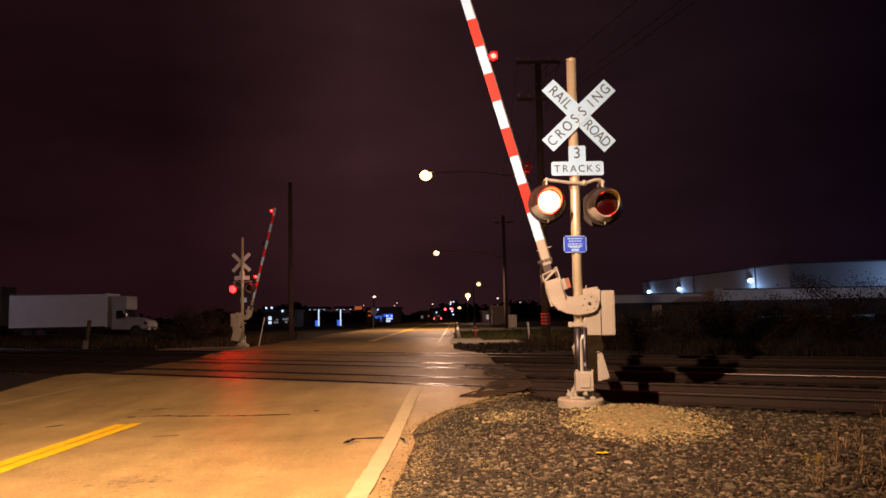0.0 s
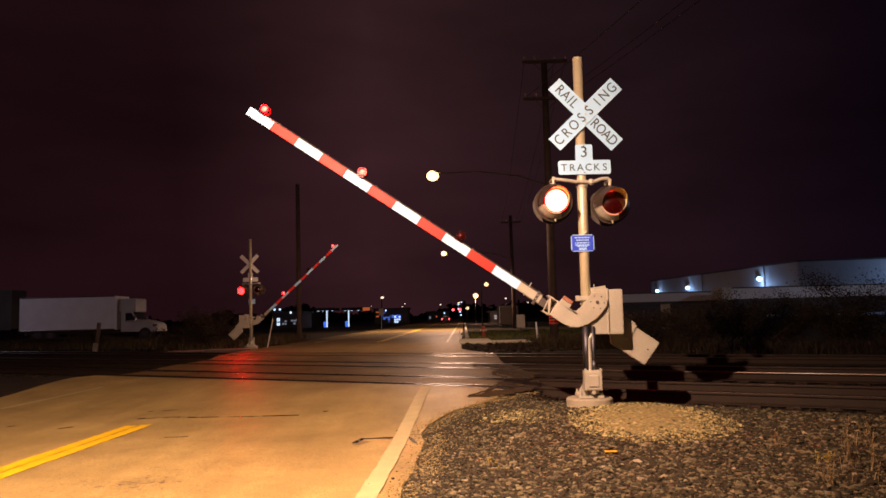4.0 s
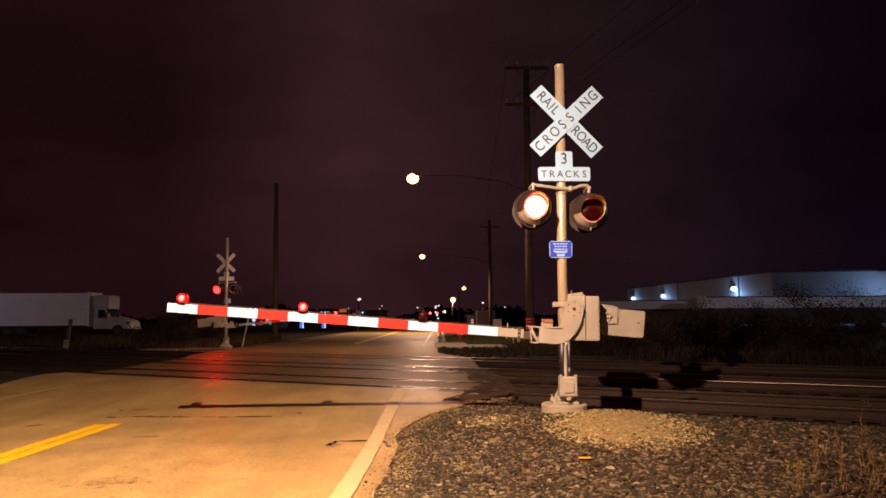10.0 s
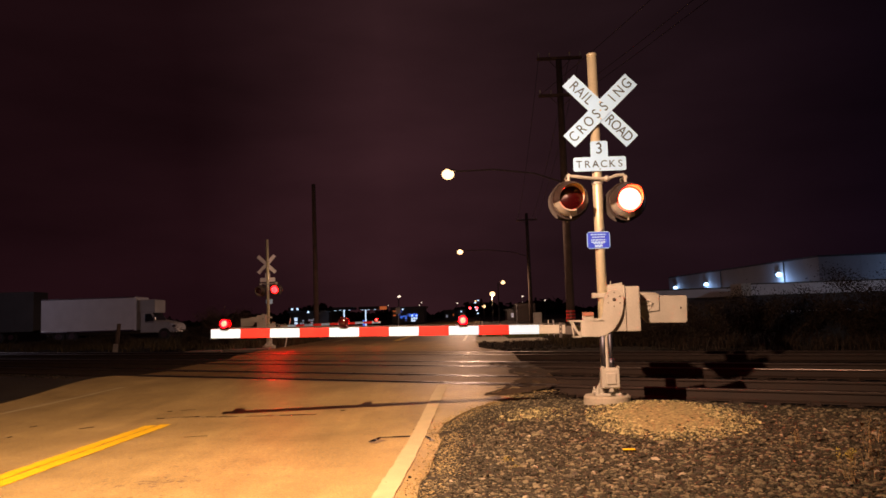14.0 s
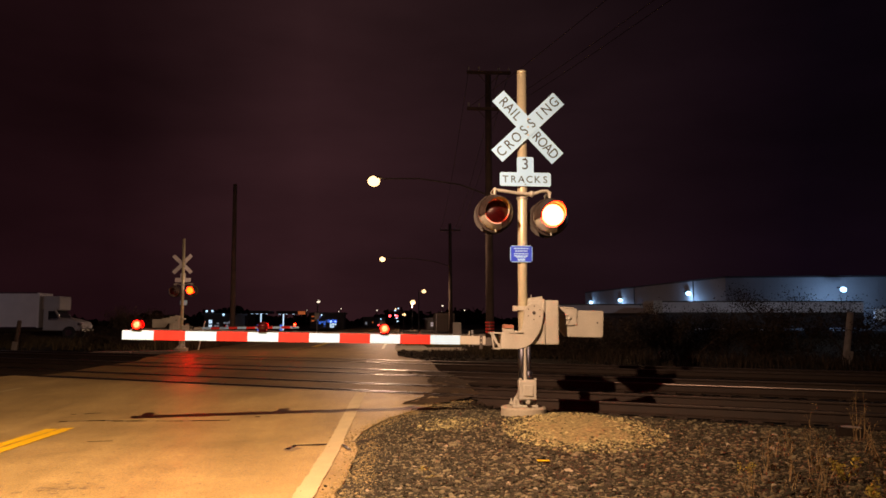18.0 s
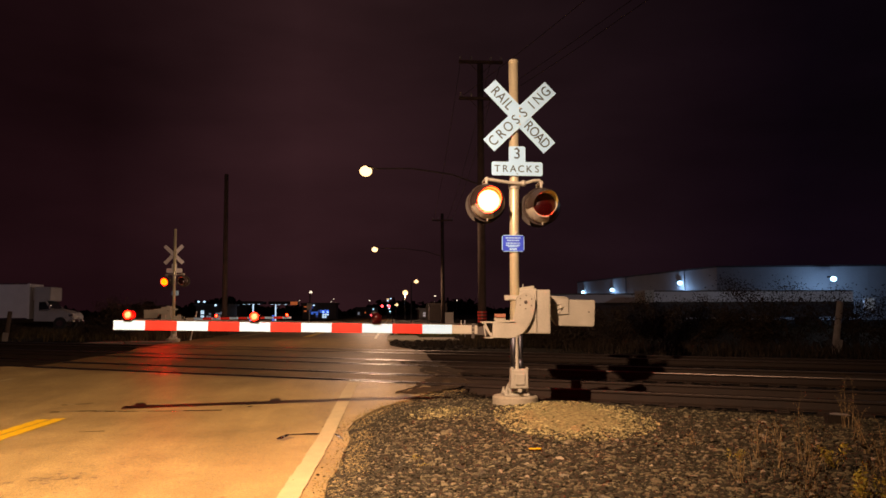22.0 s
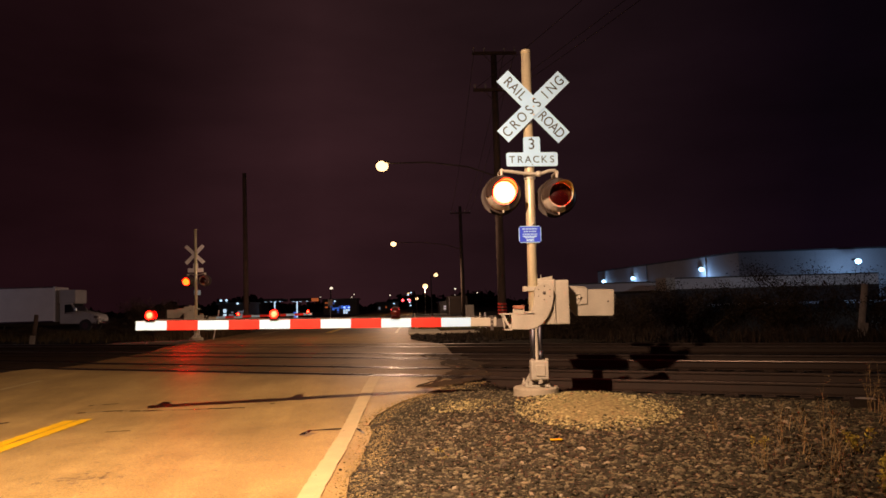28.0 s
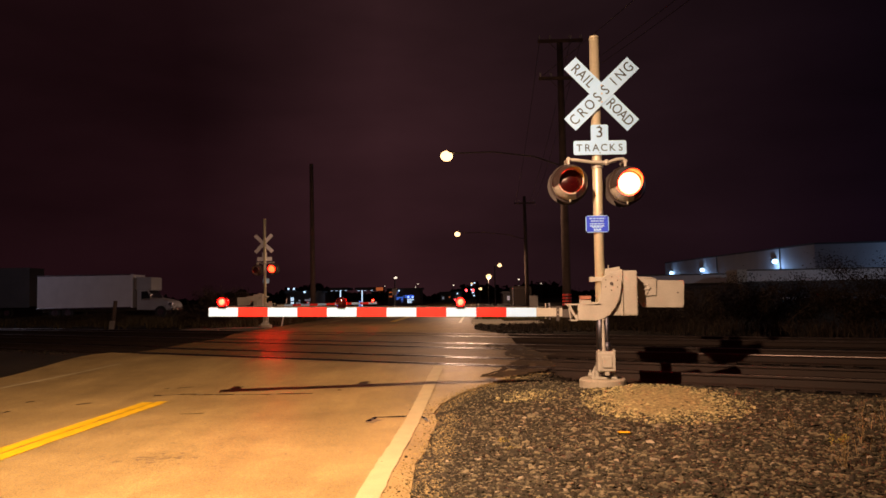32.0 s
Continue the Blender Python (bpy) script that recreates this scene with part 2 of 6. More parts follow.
shade("sign_back", (0.66, 0.66, 0.68), (0.80, 0.80, 0.82), 0.5, 0.0, 4, 60, 0.05)
shade("sign_black", (0.012, 0.012, 0.014), (0.03, 0.03, 0.034), 0.5, 0, 6, 60, 0.05)
shade("sign_blue", (0.015, 0.05, 0.60), (0.03, 0.08, 0.80), 0.4, 0, 6, 60, 0.05)
shade("stripe_red", (0.58, 0.018, 0.012), (0.74, 0.032, 0.020), 0.5, 0, 5, 60, 0.04, sheen=0.3)
# the arm's white is blued the same way, in place of returned cold light
shade("stripe_white_light_tint", (0.37, 0.66, 1.0), (0.44, 0.72, 1.0), 0.5, 0, 5, 60, 0.04, sheen=0.2)
shade("lens_dark", (0.018, 0.0012, 0.0015), (0.034, 0.002, 0.002), 0.18, 0, 30, 90, 0.2)
shade("pole_wood", (0.06, 0.046, 0.039), (0.12, 0.092, 0.078), 0.9, 0, 3, 30, 0.5, sheen=0.15)
shade("wire_black", (0.05, 0.045, 0.04), (0.09, 0.08, 0.07), 0.6, 0, 3, 30, 0)
shade("reflector_red", (0.42, 0.03, 0.02), (0.6, 0.05, 0.03), 0.4, 0, 6, 60, 0.05)
shade("truck_white", (0.62, 0.62, 0.66), (0.76, 0.76, 0.80), 0.45, 0, 1.2, 30, 0.05)
shade("trailer_grey", (0.36, 0.36, 0.38), (0.50, 0.50, 0.52), 0.5, 0, 1.0, 20, 0.05)
shade("container_dark", (0.03, 0.028, 0.035), (0.06, 0.055, 0.065), 0.6, 0, 1.0, 20, 0.1)
shade("rubber", (0.015, 0.015, 0.015), (0.035, 0.035, 0.035), 0.85, 0, 8, 60, 0.3)
shade("chrome", (0.55, 0.55, 0.57), (0.72, 0.72, 0.74), 0.2, 1.0, 6, 60, 0.02)
shade("chrome_dull", (0.07, 0.073, 0.09), (0.13, 0.135, 0.16), 0.5, 1.0, 6, 60, 0.04)
shade("glass_dark", (0.012, 0.014, 0.018), (0.03, 0.033, 0.04), 0.08, 0, 3, 30, 0)
shade("warehouse_wall", (0.40, 0.41, 0.43), (0.56, 0.57, 0.60), 0.6, 0, 0.25, 8, 0.1)
shade("roof_dark", (0.04, 0.04, 0.045), (0.08, 0.08, 0.085), 0.7, 0, 0.5, 12, 0.1)
shade("post_grey", (0.15, 0.14, 0.135), (0.30, 0.285, 0.27), 0.85, 0, 4, 40, 0.4)
shade("bark", (0.03, 0.022, 0.015), (0.075, 0.055, 0.04), 0.9, 0, 6, 40, 0.5, sheen=0.15)
shade("shrub_leaf", (0.013, 0.0105, 0.0075), (0.056, 0.041, 0.027), 0.75, 0, 3, 30, 0, islands=0.5, sheen=0.15)
shade("rough_grass", (0.028, 0.022, 0.011), (0.085, 0.066, 0.034), 0.8, 0, 3, 30, 0, islands=0.6, sheen=0.15)
shade("dirt_drift", (0.022, 0.015, 0.008), (0.085, 0.058, 0.027), 0.9, 0, 5, 60, 0.6, "World", sheen=0.15)
shade("dry_grass", (0.16, 0.115, 0.05), (0.36, 0.27, 0.13), 0.85, 0, 3, 30, 0, islands=0.6, sheen=0.15)
shade("green_grass", (0.06, 0.075, 0.018), (0.16, 0.165, 0.055), 0.8, 0, 3, 30, 0, islands=0.6, sheen=0.15)
shade("yellow_leaf", (0.24, 0.20, 0.02), (0.46, 0.38, 0.045), 0.7, 0, 3, 30, 0, islands=0.6)
shade("hinge_brown", (0.22, 0.09, 0.055), (0.34, 0.15, 0.09), 0.5, 0, 6, 60, 0.1)
shade("hydrant_red", (0.25, 0.04, 0.02), (0.40, 0.07, 0.03), 0.5, 0, 6, 60, 0.1)
shade("cabinet_beige", (0.45, 0.42, 0.36), (0.60, 0.57, 0.50), 0.55, 0, 4, 50, 0.05)
shade("building_dark", (0.05, 0.045, 0.045), (0.10, 0.09, 0.09), 0.8, 0, 0.4, 10, 0.1)
glow("signal_red_lit", (1.0, 0.0012, 0.0006), 420)
glow("signal_core_lit", (1.0, 0.0085, 0.0034), 420)
glow("signal_far_lit", (1.0, 0.0007, 0.0003), 420)
glow("signal_away_lit", (1.0, 0.006, 0.003), 70)
glow("arm_red_lit", (1.0, 0.0006, 0.0006), 170)
glow("arm_core_lit", (1.0, 0.0046, 0.0022), 170)
glow("sodium_lit", (1.0, 0.60, 0.27), 3.4)
glow("sodium_far_lit", (1.0, 0.62, 0.30), 2.4)
glow("cold_lit", (0.42, 0.70, 1.0), 5.0)
glow("cold_far_lit", (0.55, 0.75, 1.0), 1.6)
glow("white_far_lit", (1.0, 0.80, 0.62), 1.5)
glow("shop_blue_lit", (0.08, 0.22, 1.0), 0.6)
glow("shop_dim_lit", (0.10, 0.16, 0.6), 0.16)
glow("shop_white_lit", (0.60, 0.78, 1.0), 1.1)
glow("sign_orange_lit", (1.0, 0.22, 0.06), 0.35)
glow("tail_red_lit", (1.0, 0.05, 0.06), 8)
glow("window_lit", (0.7, 0.75, 0.9), 0.16)

# ---- building helpers ----


def finish(bm, name, materials, smooth=False):
    me = bpy.data.meshes.new(name)
    bmesh.ops.recalc_face_normals(bm, faces=bm.faces)
    if smooth:
        for f in bm.faces:
            f.smooth = True
    bm.to_mesh(me)
    bm.free()
    for m in (materials if isinstance(materials, (list, tuple)) else [materials]):
        me.materials.append(m)
    return me


def part(name, bm, material, parent=None, label="", smooth=False, at=None):
    """Links a bmesh (or a mesh) as one object under its thing."""
    me = finish(bm, name, material, smooth) if isinstance(bm, bmesh.types.BMesh) else bm
    ob = new(name, me)
    if parent:
        ob.parent = parent
    if at is not None:
        ob.matrix_basis = at
    if label:
        ob["label"] = label
    return ob


def thing(name, m, label, category, group="", kind=""):
    """An empty at a thing's base that carries its parts."""
    ob = new(name)
    ob.empty_display_size = 0.1
    ob.matrix_basis = m
    return tagged(ob, label, category, group, kind)


def box(bm, x0, x1, y0, y1, z0, z1, bevel=0.0, m=None, mat=0):
    r = bmesh.ops.create_cube(bm, size=1.0)
    vs = r["verts"]
    bmesh.ops.scale(bm, vec=(x1 - x0, y1 - y0, z1 - z0), verts=vs)
    bmesh.ops.translate(bm, vec=((x0 + x1) / 2, (y0 + y1) / 2, (z0 + z1) / 2), verts=vs)
    faces = {f for v in vs for f in v.link_faces}
    if bevel:
        edges = list({e for v in vs for e in v.link_edges})
        out = bmesh.ops.bevel(bm, geom=edges, offset=bevel, segments=2, affect="EDGES", profile=0.6)
        faces = set(out["faces"]) | {f for f in faces if f.is_valid}
        vs = list({v for f in faces for v in f.verts})
    for f in faces:
        f.material_index = mat
    if m is not None:
        bmesh.ops.transform(bm, matrix=m, verts=vs)
    return vs


def rod(bm, p0, p1, r0, r1=None, seg=12, caps=True, mat=0):
    r1 = r0 if r1 is None else r1
    p0, p1 = Vector(p0), Vector(p1)
    d = p1 - p0
    r = bmesh.ops.create_cone(bm, cap_ends=caps, segments=seg, radius1=r0, radius2=r1, depth=d.length)
    m = Matrix.Translation((p0 + p1) / 2) @ d.to_track_quat("Z", "Y").to_matrix().to_4x4()
    bmesh.ops.transform(bm, matrix=m, verts=r["verts"])
    for f in {f for v in r["verts"] for f in v.link_faces}:
        f.material_index = mat
    return r["verts"]


def tube(bm, pts, radius, seg=8, mat=0):
    """One round bar swept along a line of points."""
    pts = [Vector(p) for p in pts]
    side = None
    loops = []
    for i, p in enumerate(pts):
        d = (pts[min(i + 1, len(pts) - 1)] - pts[max(i - 1, 0)]).normalized()
        if side is None:
            side = d.orthogonal()
        side = (side - d * side.dot(d)).normalized()
        up = d.cross(side)
        loops.append([bm.verts.new(p + (side * math.cos(2 * math.pi * k / seg) + up * math.sin(2 * math.pi * k / seg)) * radius) for k in range(seg)])
    faces = [bm.faces.new((a[k], a[(k + 1) % seg], b[(k + 1) % seg], b[k])) for a, b in zip(loops[:-1], loops[1:]) for k in range(seg)]
    faces += [bm.faces.new(list(reversed(loops[0]))), bm.faces.new(loops[-1])]
    for f in faces:
        f.material_index = mat


def prism(bm, pts, y0, y1, bevel=0.0, mat=0):
    """An outline in x and z, given a thickness along y."""
    a = [bm.verts.new((x, y0, z)) for x, z in pts]
    b = [bm.verts.new((x, y1, z)) for x, z in pts]
    fs = [bm.faces.new(a), bm.faces.new(list(reversed(b)))]
    k = len(pts)
    for i in range(k):
        fs.append(bm.faces.new((a[i], b[i], b[(i + 1) % k], a[(i + 1) % k])))
    if bevel:
        edges = list(fs[0].edges) + list(fs[1].edges)
        fs = list(bmesh.ops.bevel(bm, geom=edges, offset=bevel, segments=1, affect="EDGES")["faces"]) + [f for f in fs if f.is_valid]
    for f in fs:
        f.material_index = mat
    return a + b


def globe(bm, centre, r, mat=0, sub=2, squash=1.0):
    out = bmesh.ops.create_icosphere(bm, subdivisions=sub, radius=r)
    bmesh.ops.scale(bm, vec=(1, 1, squash), verts=out["verts"])
    bmesh.ops.translate(bm, vec=centre, verts=out["verts"])
    for f in {f for v in out["verts"] for f in v.link_faces}:
        f.material_index = mat
    return out["verts"]


def letters(items, size, depth=0.003):
    """A bmesh of flat letters facing -y: items are (text, x, z, degrees)."""
    bm = bmesh.new()
    for text, x, z, turn in items:
        cu = bpy.data.curves.new("lettering", "FONT")
        cu.body, cu.size, cu.align_x, cu.align_y, cu.extrude = text, size, "CENTER", "CENTER", depth / 2
        cu.resolution_u = 4
        ob = bpy.data.objects.new("lettering", cu)
        scene.collection.objects.link(ob)
        bpy.context.view_layer.update()
        me = bpy.data.meshes.new_from_object(ob.evaluated_get(bpy.context.evaluated_depsgraph_get()))
        m = pose(x, 0, z, 0, turn, 0) @ pose(0, 0, 0, 90, 0, 0)
        me.transform(m)
        bm.from_mesh(me)
        bpy.data.meshes.remove(me)
        bpy.data.objects.remove(ob)
        bpy.data.curves.remove(cu)
    return bm


def soup(name, verts, faces, material):
    """A mesh straight from arrays of corners and faces."""
    me = bpy.data.meshes.new(name)
    me.from_pydata(verts.tolist() if hasattr(verts, "tolist") else verts, [], faces.tolist() if hasattr(faces, "tolist") else faces)
    me.materials.append(material)
    me.update()
    return me


# ---- the lie of the land ----
SKEW = 0.59        # the tracks come nearer by this much for each metre to the right
NEAR_RAIL = 14.08  # where the nearest rail crosses x = 0
STEP = math.sqrt(1 + SKEW * SKEW)
RAIL_TOP = 0.235
TRACKS = [0.0, 4.62, 9.97]   # first rail of each track, along y
GAUGE = 1.5 * STEP
VEER = 0.017       # the road bears a little to the right


def ease(a, b, v):
    k = np.clip((v - a) / (b - a), 0, 1)
    return k * k * (3 - 2 * k)


def across(x, y):
    return y + SKEW * x - NEAR_RAIL


def road_z(x, y):
    return (RAIL_TOP - 0.022) * ease(-6.0, -0.5, across(x, y))


def road_right(y):
    ragged = (0.035 * np.sin(y * 1.7) + 0.02 * np.sin(y * 4.3 + 1) + 0.015 * np.sin(y * 10.1)) * (1 - 0.8 * ease(11.5, 13.5, y))
    return -0.54 + VEER * y + 1.93 * ease(9.8, 14.2, y) - 0.38 * ease(17.0, 19.0, y) - 1.15 * ease(24.0, 30.0, y) + ragged


def road_left(y):
    """The planks of the crossing stop short of the asphalt before them."""
    return -9.35 + 0.92 * ease(19.2, 19.9, y) - 0.6 * ease(26.0, 30.0, y) + VEER * np.maximum(0, y - 34) + 0.06 * np.sin(y * 1.3)


def off_road_z(x, y):
    u = across(x, y)
    z = 0.15 * ease(-8.0, -3.0, u) - 0.13 * ease(-1.9, -0.7, u) + 0.17 * ease(12.3, 15.0, u)
    z = z + 0.085 * np.exp(-((x - 1.95) / 1.5) ** 2 - ((y - 9.9) / 1.0) ** 2)
    z = z + 0.055 * np.exp(-((x - 2.50) / 0.55) ** 2 - ((y - 9.55) / 0.75) ** 2)      # heap beside the footing
    return z


def ground_z(x, y):
    z = off_road_z(x, y)
    beside = ease(0.9, 0.02, x - road_right(y)) * ease(2.0, 4.0, y) * ease(-0.06, -0.32, across(x, y))
    z = z * (1 - beside) + beside * (road_z(x, y) - 0.022)
    inside = ease(0.15, 0.45, road_right(y) - x) * ease(-0.3, 0.05, x - road_left(y))
    return z * (1 - inside) + inside * np.minimum(z, road_z(x, y) - 0.10)


def ground_at(x, y):
    return float(ground_z(np.array(float(x)), np.array(float(y))))


def make_ground():
    xs = np.concatenate([np.linspace(-900, -60, 15), np.linspace(-55, -14, 24), np.linspace(-13, 13, 131), np.linspace(14, 55, 24), np.linspace(60, 900, 15)])
    ys = np.concatenate([np.linspace(-300, -10, 10), np.linspace(-8, 2, 8), np.linspace(2.5, 31, 143), np.linspace(32, 60, 20), np.linspace(66, 1500, 24)])
    gx, gy = np.meshgrid(xs, ys)
    gz = ground_z(gx, gy)
    rng = np.random.default_rng(3)
    gz = gz + rng.normal(0, 0.004, gz.shape) * (np.abs(gx) < 30)
    v = np.stack([gx.ravel(), gy.ravel(), gz.ravel()], 1)
    w, h = len(xs), len(ys)
    i = (np.arange(h - 1)[:, None] * w + np.arange(w - 1)).ravel()
    f = np.stack([i, i + 1, i + w + 1, i + w], 1)
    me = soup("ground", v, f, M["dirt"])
    me.materials.append(M["gravel_bed"])
    cx, cy = gx[:-1, :-1].ravel(), gy[:-1, :-1].ravel()
    shoulder = (cx > road_right(cy) - 0.5) & (cx < 12) & (cy > 1.5) & (across(cx, cy) < -0.9)
    me.polygons.foreach_set("material_index", shoulder.astype(np.int32))
    tagged(new("ground", me), "dark trampled dirt and gravel ground beside the road and tracks", "ground", kind="structure")


make_ground()


# ---- road ----
road = thing("road", Matrix(), "worn tan asphalt two-lane road over the rails", "road", kind="structure")


def road_piece(u0, u1, material, n_along, n_wide=44, name="asphalt_strip"):
    """A stretch of road between two lines parallel to the rails, with a thick edge."""
    vs, fs = [], []
    rows = n_along + 1
    for j in range(rows):
        u = u0 + (u1 - u0) * j / n_along
        # ends of this line on the two road edges
        yl = yr = u + NEAR_RAIL
        for _ in range(12):
            xl, xr = float(road_left(np.array(yl))), float(road_right(np.array(yr)))
            yl, yr = u + NEAR_RAIL - SKEW * xl, u + NEAR_RAIL - SKEW * xr
        for i in range(n_wide + 1):
            x = xl + (xr - xl) * i / n_wide
            y = u + NEAR_RAIL - SKEW * x
            vs.append((x, y, float(road_z(np.array(x), np.array(y))) + 0.012 * (1 - abs(2 * i / n_wide - 1) ** 3) * 0.6))
    w = n_wide + 1
    for j in range(n_along):
        for i in range(n_wide):
            a = j * w + i
            fs.append((a, a + 1, a + w + 1, a + w))
    rim = [i for i in range(w)] + [j * w + n_wide for j in range(1, rows)] + [(rows - 1) * w + i for i in range(n_wide - 1, -1, -1)] + [j * w for j in range(rows - 2, 0, -1)]
    base = len(vs)
    for k in rim:
        x, y, z = vs[k]
        vs.append((x, y, z - 0.16))
    for k in range(len(rim)):
        a, b = rim[k], rim[(k + 1) % len(rim)]
        c, d = base + (k + 1) % len(rim), base + k
        fs.append((b, a, d, c))
    part(name, soup(name, vs, fs, material), None, road)


def make_road():
    gap = 0.11 * STEP
    lines = sorted([t for t in TRACKS] + [t + GAUGE for t in TRACKS])
    road_piece(-40, lines[0] - gap, M["asphalt"], 70)
    for a, b in zip(lines[:-1], lines[1:]):
        road_piece(a + gap, b - gap, M["crossing_asphalt"], 4)
    road_piece(lines[-1] + gap, 30, M["crossing_asphalt"], 16)
    road_piece(30.0, 420, M["far_asphalt"], 60)


make_road()


def ribbon(name, pts, width, material, lift=0.005, parent=None, ragged=0.0, seed=1):
    """A strip of paint or tar that follows the road's surface."""
    rng = np.random.default_rng(seed)
    fine = []
    for (x0, y0), (x1, y1) in zip(pts[:-1], pts[1:]):
        k = max(2, int(math.hypot(x1 - x0, y1 - y0) / 0.12))
        k = min(k, 140)
        fine += [(x0 + (x1 - x0) * i / k, y0 + (y1 - y0) * i / k) for i in range(k)]
    fine.append(pts[-1])
    vs, fs = [], []
    for i, (x, y) in enumerate(fine):
        a, b = fine[max(0, i - 1)], fine[min(len(fine) - 1, i + 1)]
        dx, dy = b[0] - a[0], b[1] - a[1]
        k = math.hypot(dx, dy) or 1
        for s in (-1, 1):
            wv = width / 2 * (1 + ragged * rng.normal())
            px, py = x - s * dy / k * wv, y + s * dx / k * wv
            vs.append((px, py, float(road_z(np.array(px), np.array(py))) + 0.0075 + lift))
        if i:
            j = 2 * i
            fs.append((j - 2, j, j + 1, j - 1))
    return part(name, soup(name, vs, fs, material), None, parent)


def lane(x0, y0, y1):
    return [(x0 + VEER * y0, y0), (x0 + VEER * y1, y1)]


def marking(name, pts, width, material, label, ragged=0.05, seed=1):
    ob = ribbon(name, pts, width, material, 0.006, None, ragged, seed)
    tagged(ob, label, "road marking", kind="structure")


marking("white_edge_line", [(-0.93, -4.0), (-0.74, 6.4), (-0.62, 10.2), (-0.475, 13.95)], 0.185, M["white_marking"], "worn white painted edge line of the road")
marking("white_edge_line", [(-8.6, 2.0), (-8.36, 12.6), (-8.22, 13.7), (-8.0, 14.5), (-7.75, 15.3), (-7.48, 16.2)], 0.125, M["white_marking"], "worn white painted edge line of the road", seed=2)
marking("white_edge_line", lane(-0.85, 36.5, 200), 0.14, M["white_marking"], "white painted edge line beyond the tracks", seed=3)
marking("white_edge_line", lane(-8.1, 41, 120), 0.14, M["white_marking"], "white painted edge line beyond the tracks", seed=4)
for k, dx in enumerate((-0.1, 0.1)):
    marking("yellow_centre_line", [(-4.62 + dx, -4.0), (-4.645 + dx, 8.0), (-4.61 + dx, 11.12 + 0.06 * k)], 0.175, M["yellow_marking"], "bright yellow painted double centre line", seed=5 + k)
    marking("yellow_centre_line", lane(-4.50 + dx, 40.0, 200), 0.165, M["yellow_marking"], "yellow painted double centre line beyond the tracks", seed=7 + k)

# sealed cracks and stains in the near lane
ribbon("tar_seam", [(-4.92, 11.83), (-4.36, 11.85), (-3.96, 11.70), (-3.13, 11.53), (-2.32, 11.41)], 0.045, M["tar"], 0.003, road, 0.35, 11)
ribbon("tar_seam", [(-1.19, 9.12), (-1.13, 9.40), (-0.75, 9.38), (-0.60, 9.35)], 0.06, M["tar"], 0.003, road, 0.35, 12)
ribbon("tar_seam", [(-0.60, 9.42), (-0.52, 9.26), (-0.44, 9.02)], 0.05, M["tar"], 0.003, road, 0.35, 24)
ribbon("tar_seam", [(-1.22, 9.05), (-1.10, 9.25)], 0.14, M["stain"], 0.002, road, 0.4, 13)
ribbon("tar_seam", [(-0.62, 9.50), (-0.40, 9.50)], 0.03, M["tar"], 0.003, road, 0.3, 14)
ribbon("tar_seam", [(-6.40, 10.30), (-6.37, 10.42)], 0.06, M["tar"], 0.003, road, 0.3, 19)
ribbon("tar_seam", [(-1.98, 11.6), (-1.91, 11.6)], 0.04, M["tar"], 0.003, road, 0.3, 20)
ribbon("tar_seam", [(-5.02, 12.5), (-4.55, 12.58)], 0.03, M["tar"], 0.003, road, 0.4, 21)
ribbon("tar_seam", [(-0.80, 14.50), (-0.45, 14.28), (0.05, 14.0)], 0.07, M["tar"], 0.004, road, 0.4, 22)
ribbon("tar_seam", [(0.45, 13.15), (0.75, 13.28), (1.05, 13.05)], 0.07, M["tar"], 0.004, road, 0.5, 23)
ribbon("tar_seam", [(-3.78, 9.93), (-3.47, 9.98)], 0.025, M["tar"], 0.003, road, 0.3, 15)
ribbon("tar_seam", [(-5.72, 11.0), (-5.60, 11.18)], 0.05, M["tar"], 0.003, road, 0.3, 16)
ribbon("tar_seam", [(-6.68, 11.34), (-6.61, 11.47)], 0.05, M["tar"], 0.003, road, 0.3, 17)
_o = random.Random(9)
for _ in range(34):
    sx, sy = _o.gauss(-3.0, 0.22), _o.gauss(7.15, 0.16)
    ribbon("oil_spot", [(sx, sy), (sx + _o.uniform(0.02, 0.07), sy + _o.uniform(-0.02, 0.02))], _o.uniform(0.01, 0.05), M["stain"], 0.002, road, 0.5, 18)
_r = random.Random(5)
for k in range(190):
    sx, sy = (_r.gauss(-2.6, 0.8), _r.gauss(8.3, 0.9)) if k < 90 else (_r.uniform(-7.6, -1.0), _r.uniform(6.0, 12.5))
    ribbon("tar_spot", [(sx, sy), (sx + _r.uniform(0.015, 0.05), sy + _r.uniform(-0.02, 0.03))], _r.uniform(0.008, 0.022), M["stain"], 0.003, road, 0.3, 20)

# dirt trodden over the ragged ends of the crossing
for inset, width, seed in ((0.17, 0.40, 81), (0.45, 0.24, 82), (0.68, 0.10, 83)):
    ys = [12.2 + 0.35 * k for k in range(24)]
    ribbon("dirt_drift", [(float(road_right(np.array(y))) - inset - 0.12 * math.sin(y * 2.3 + seed) - 0.05 * math.sin(y * 7.1), y) for y in ys], width, M["dirt_drift"], 0.002 + 0.0005 * (seed - 80), road, 0.45, seed)

# dark glossy strips added beside the rails in the roadway to catch lamp reflections
for u in TRACKS:
    for du in (0.0, GAUGE):
        for gap in (-0.165, 0.165):
            y0 = NEAR_RAIL + u + du + gap * STEP
            xl, xr = -8.25, 1.35 if y0 > 17.5 else 1.5
            ribbon("rail_seal", [(xl, y0 - SKEW * xl), ((xl + xr) / 2, y0 - SKEW * (xl + xr) / 2), (xr, y0 - SKEW * xr)], 0.10, M["dark_gloss"], 0.003, road, 0.12, 60 + int(u * 10 + du * 7 + gap * 20))

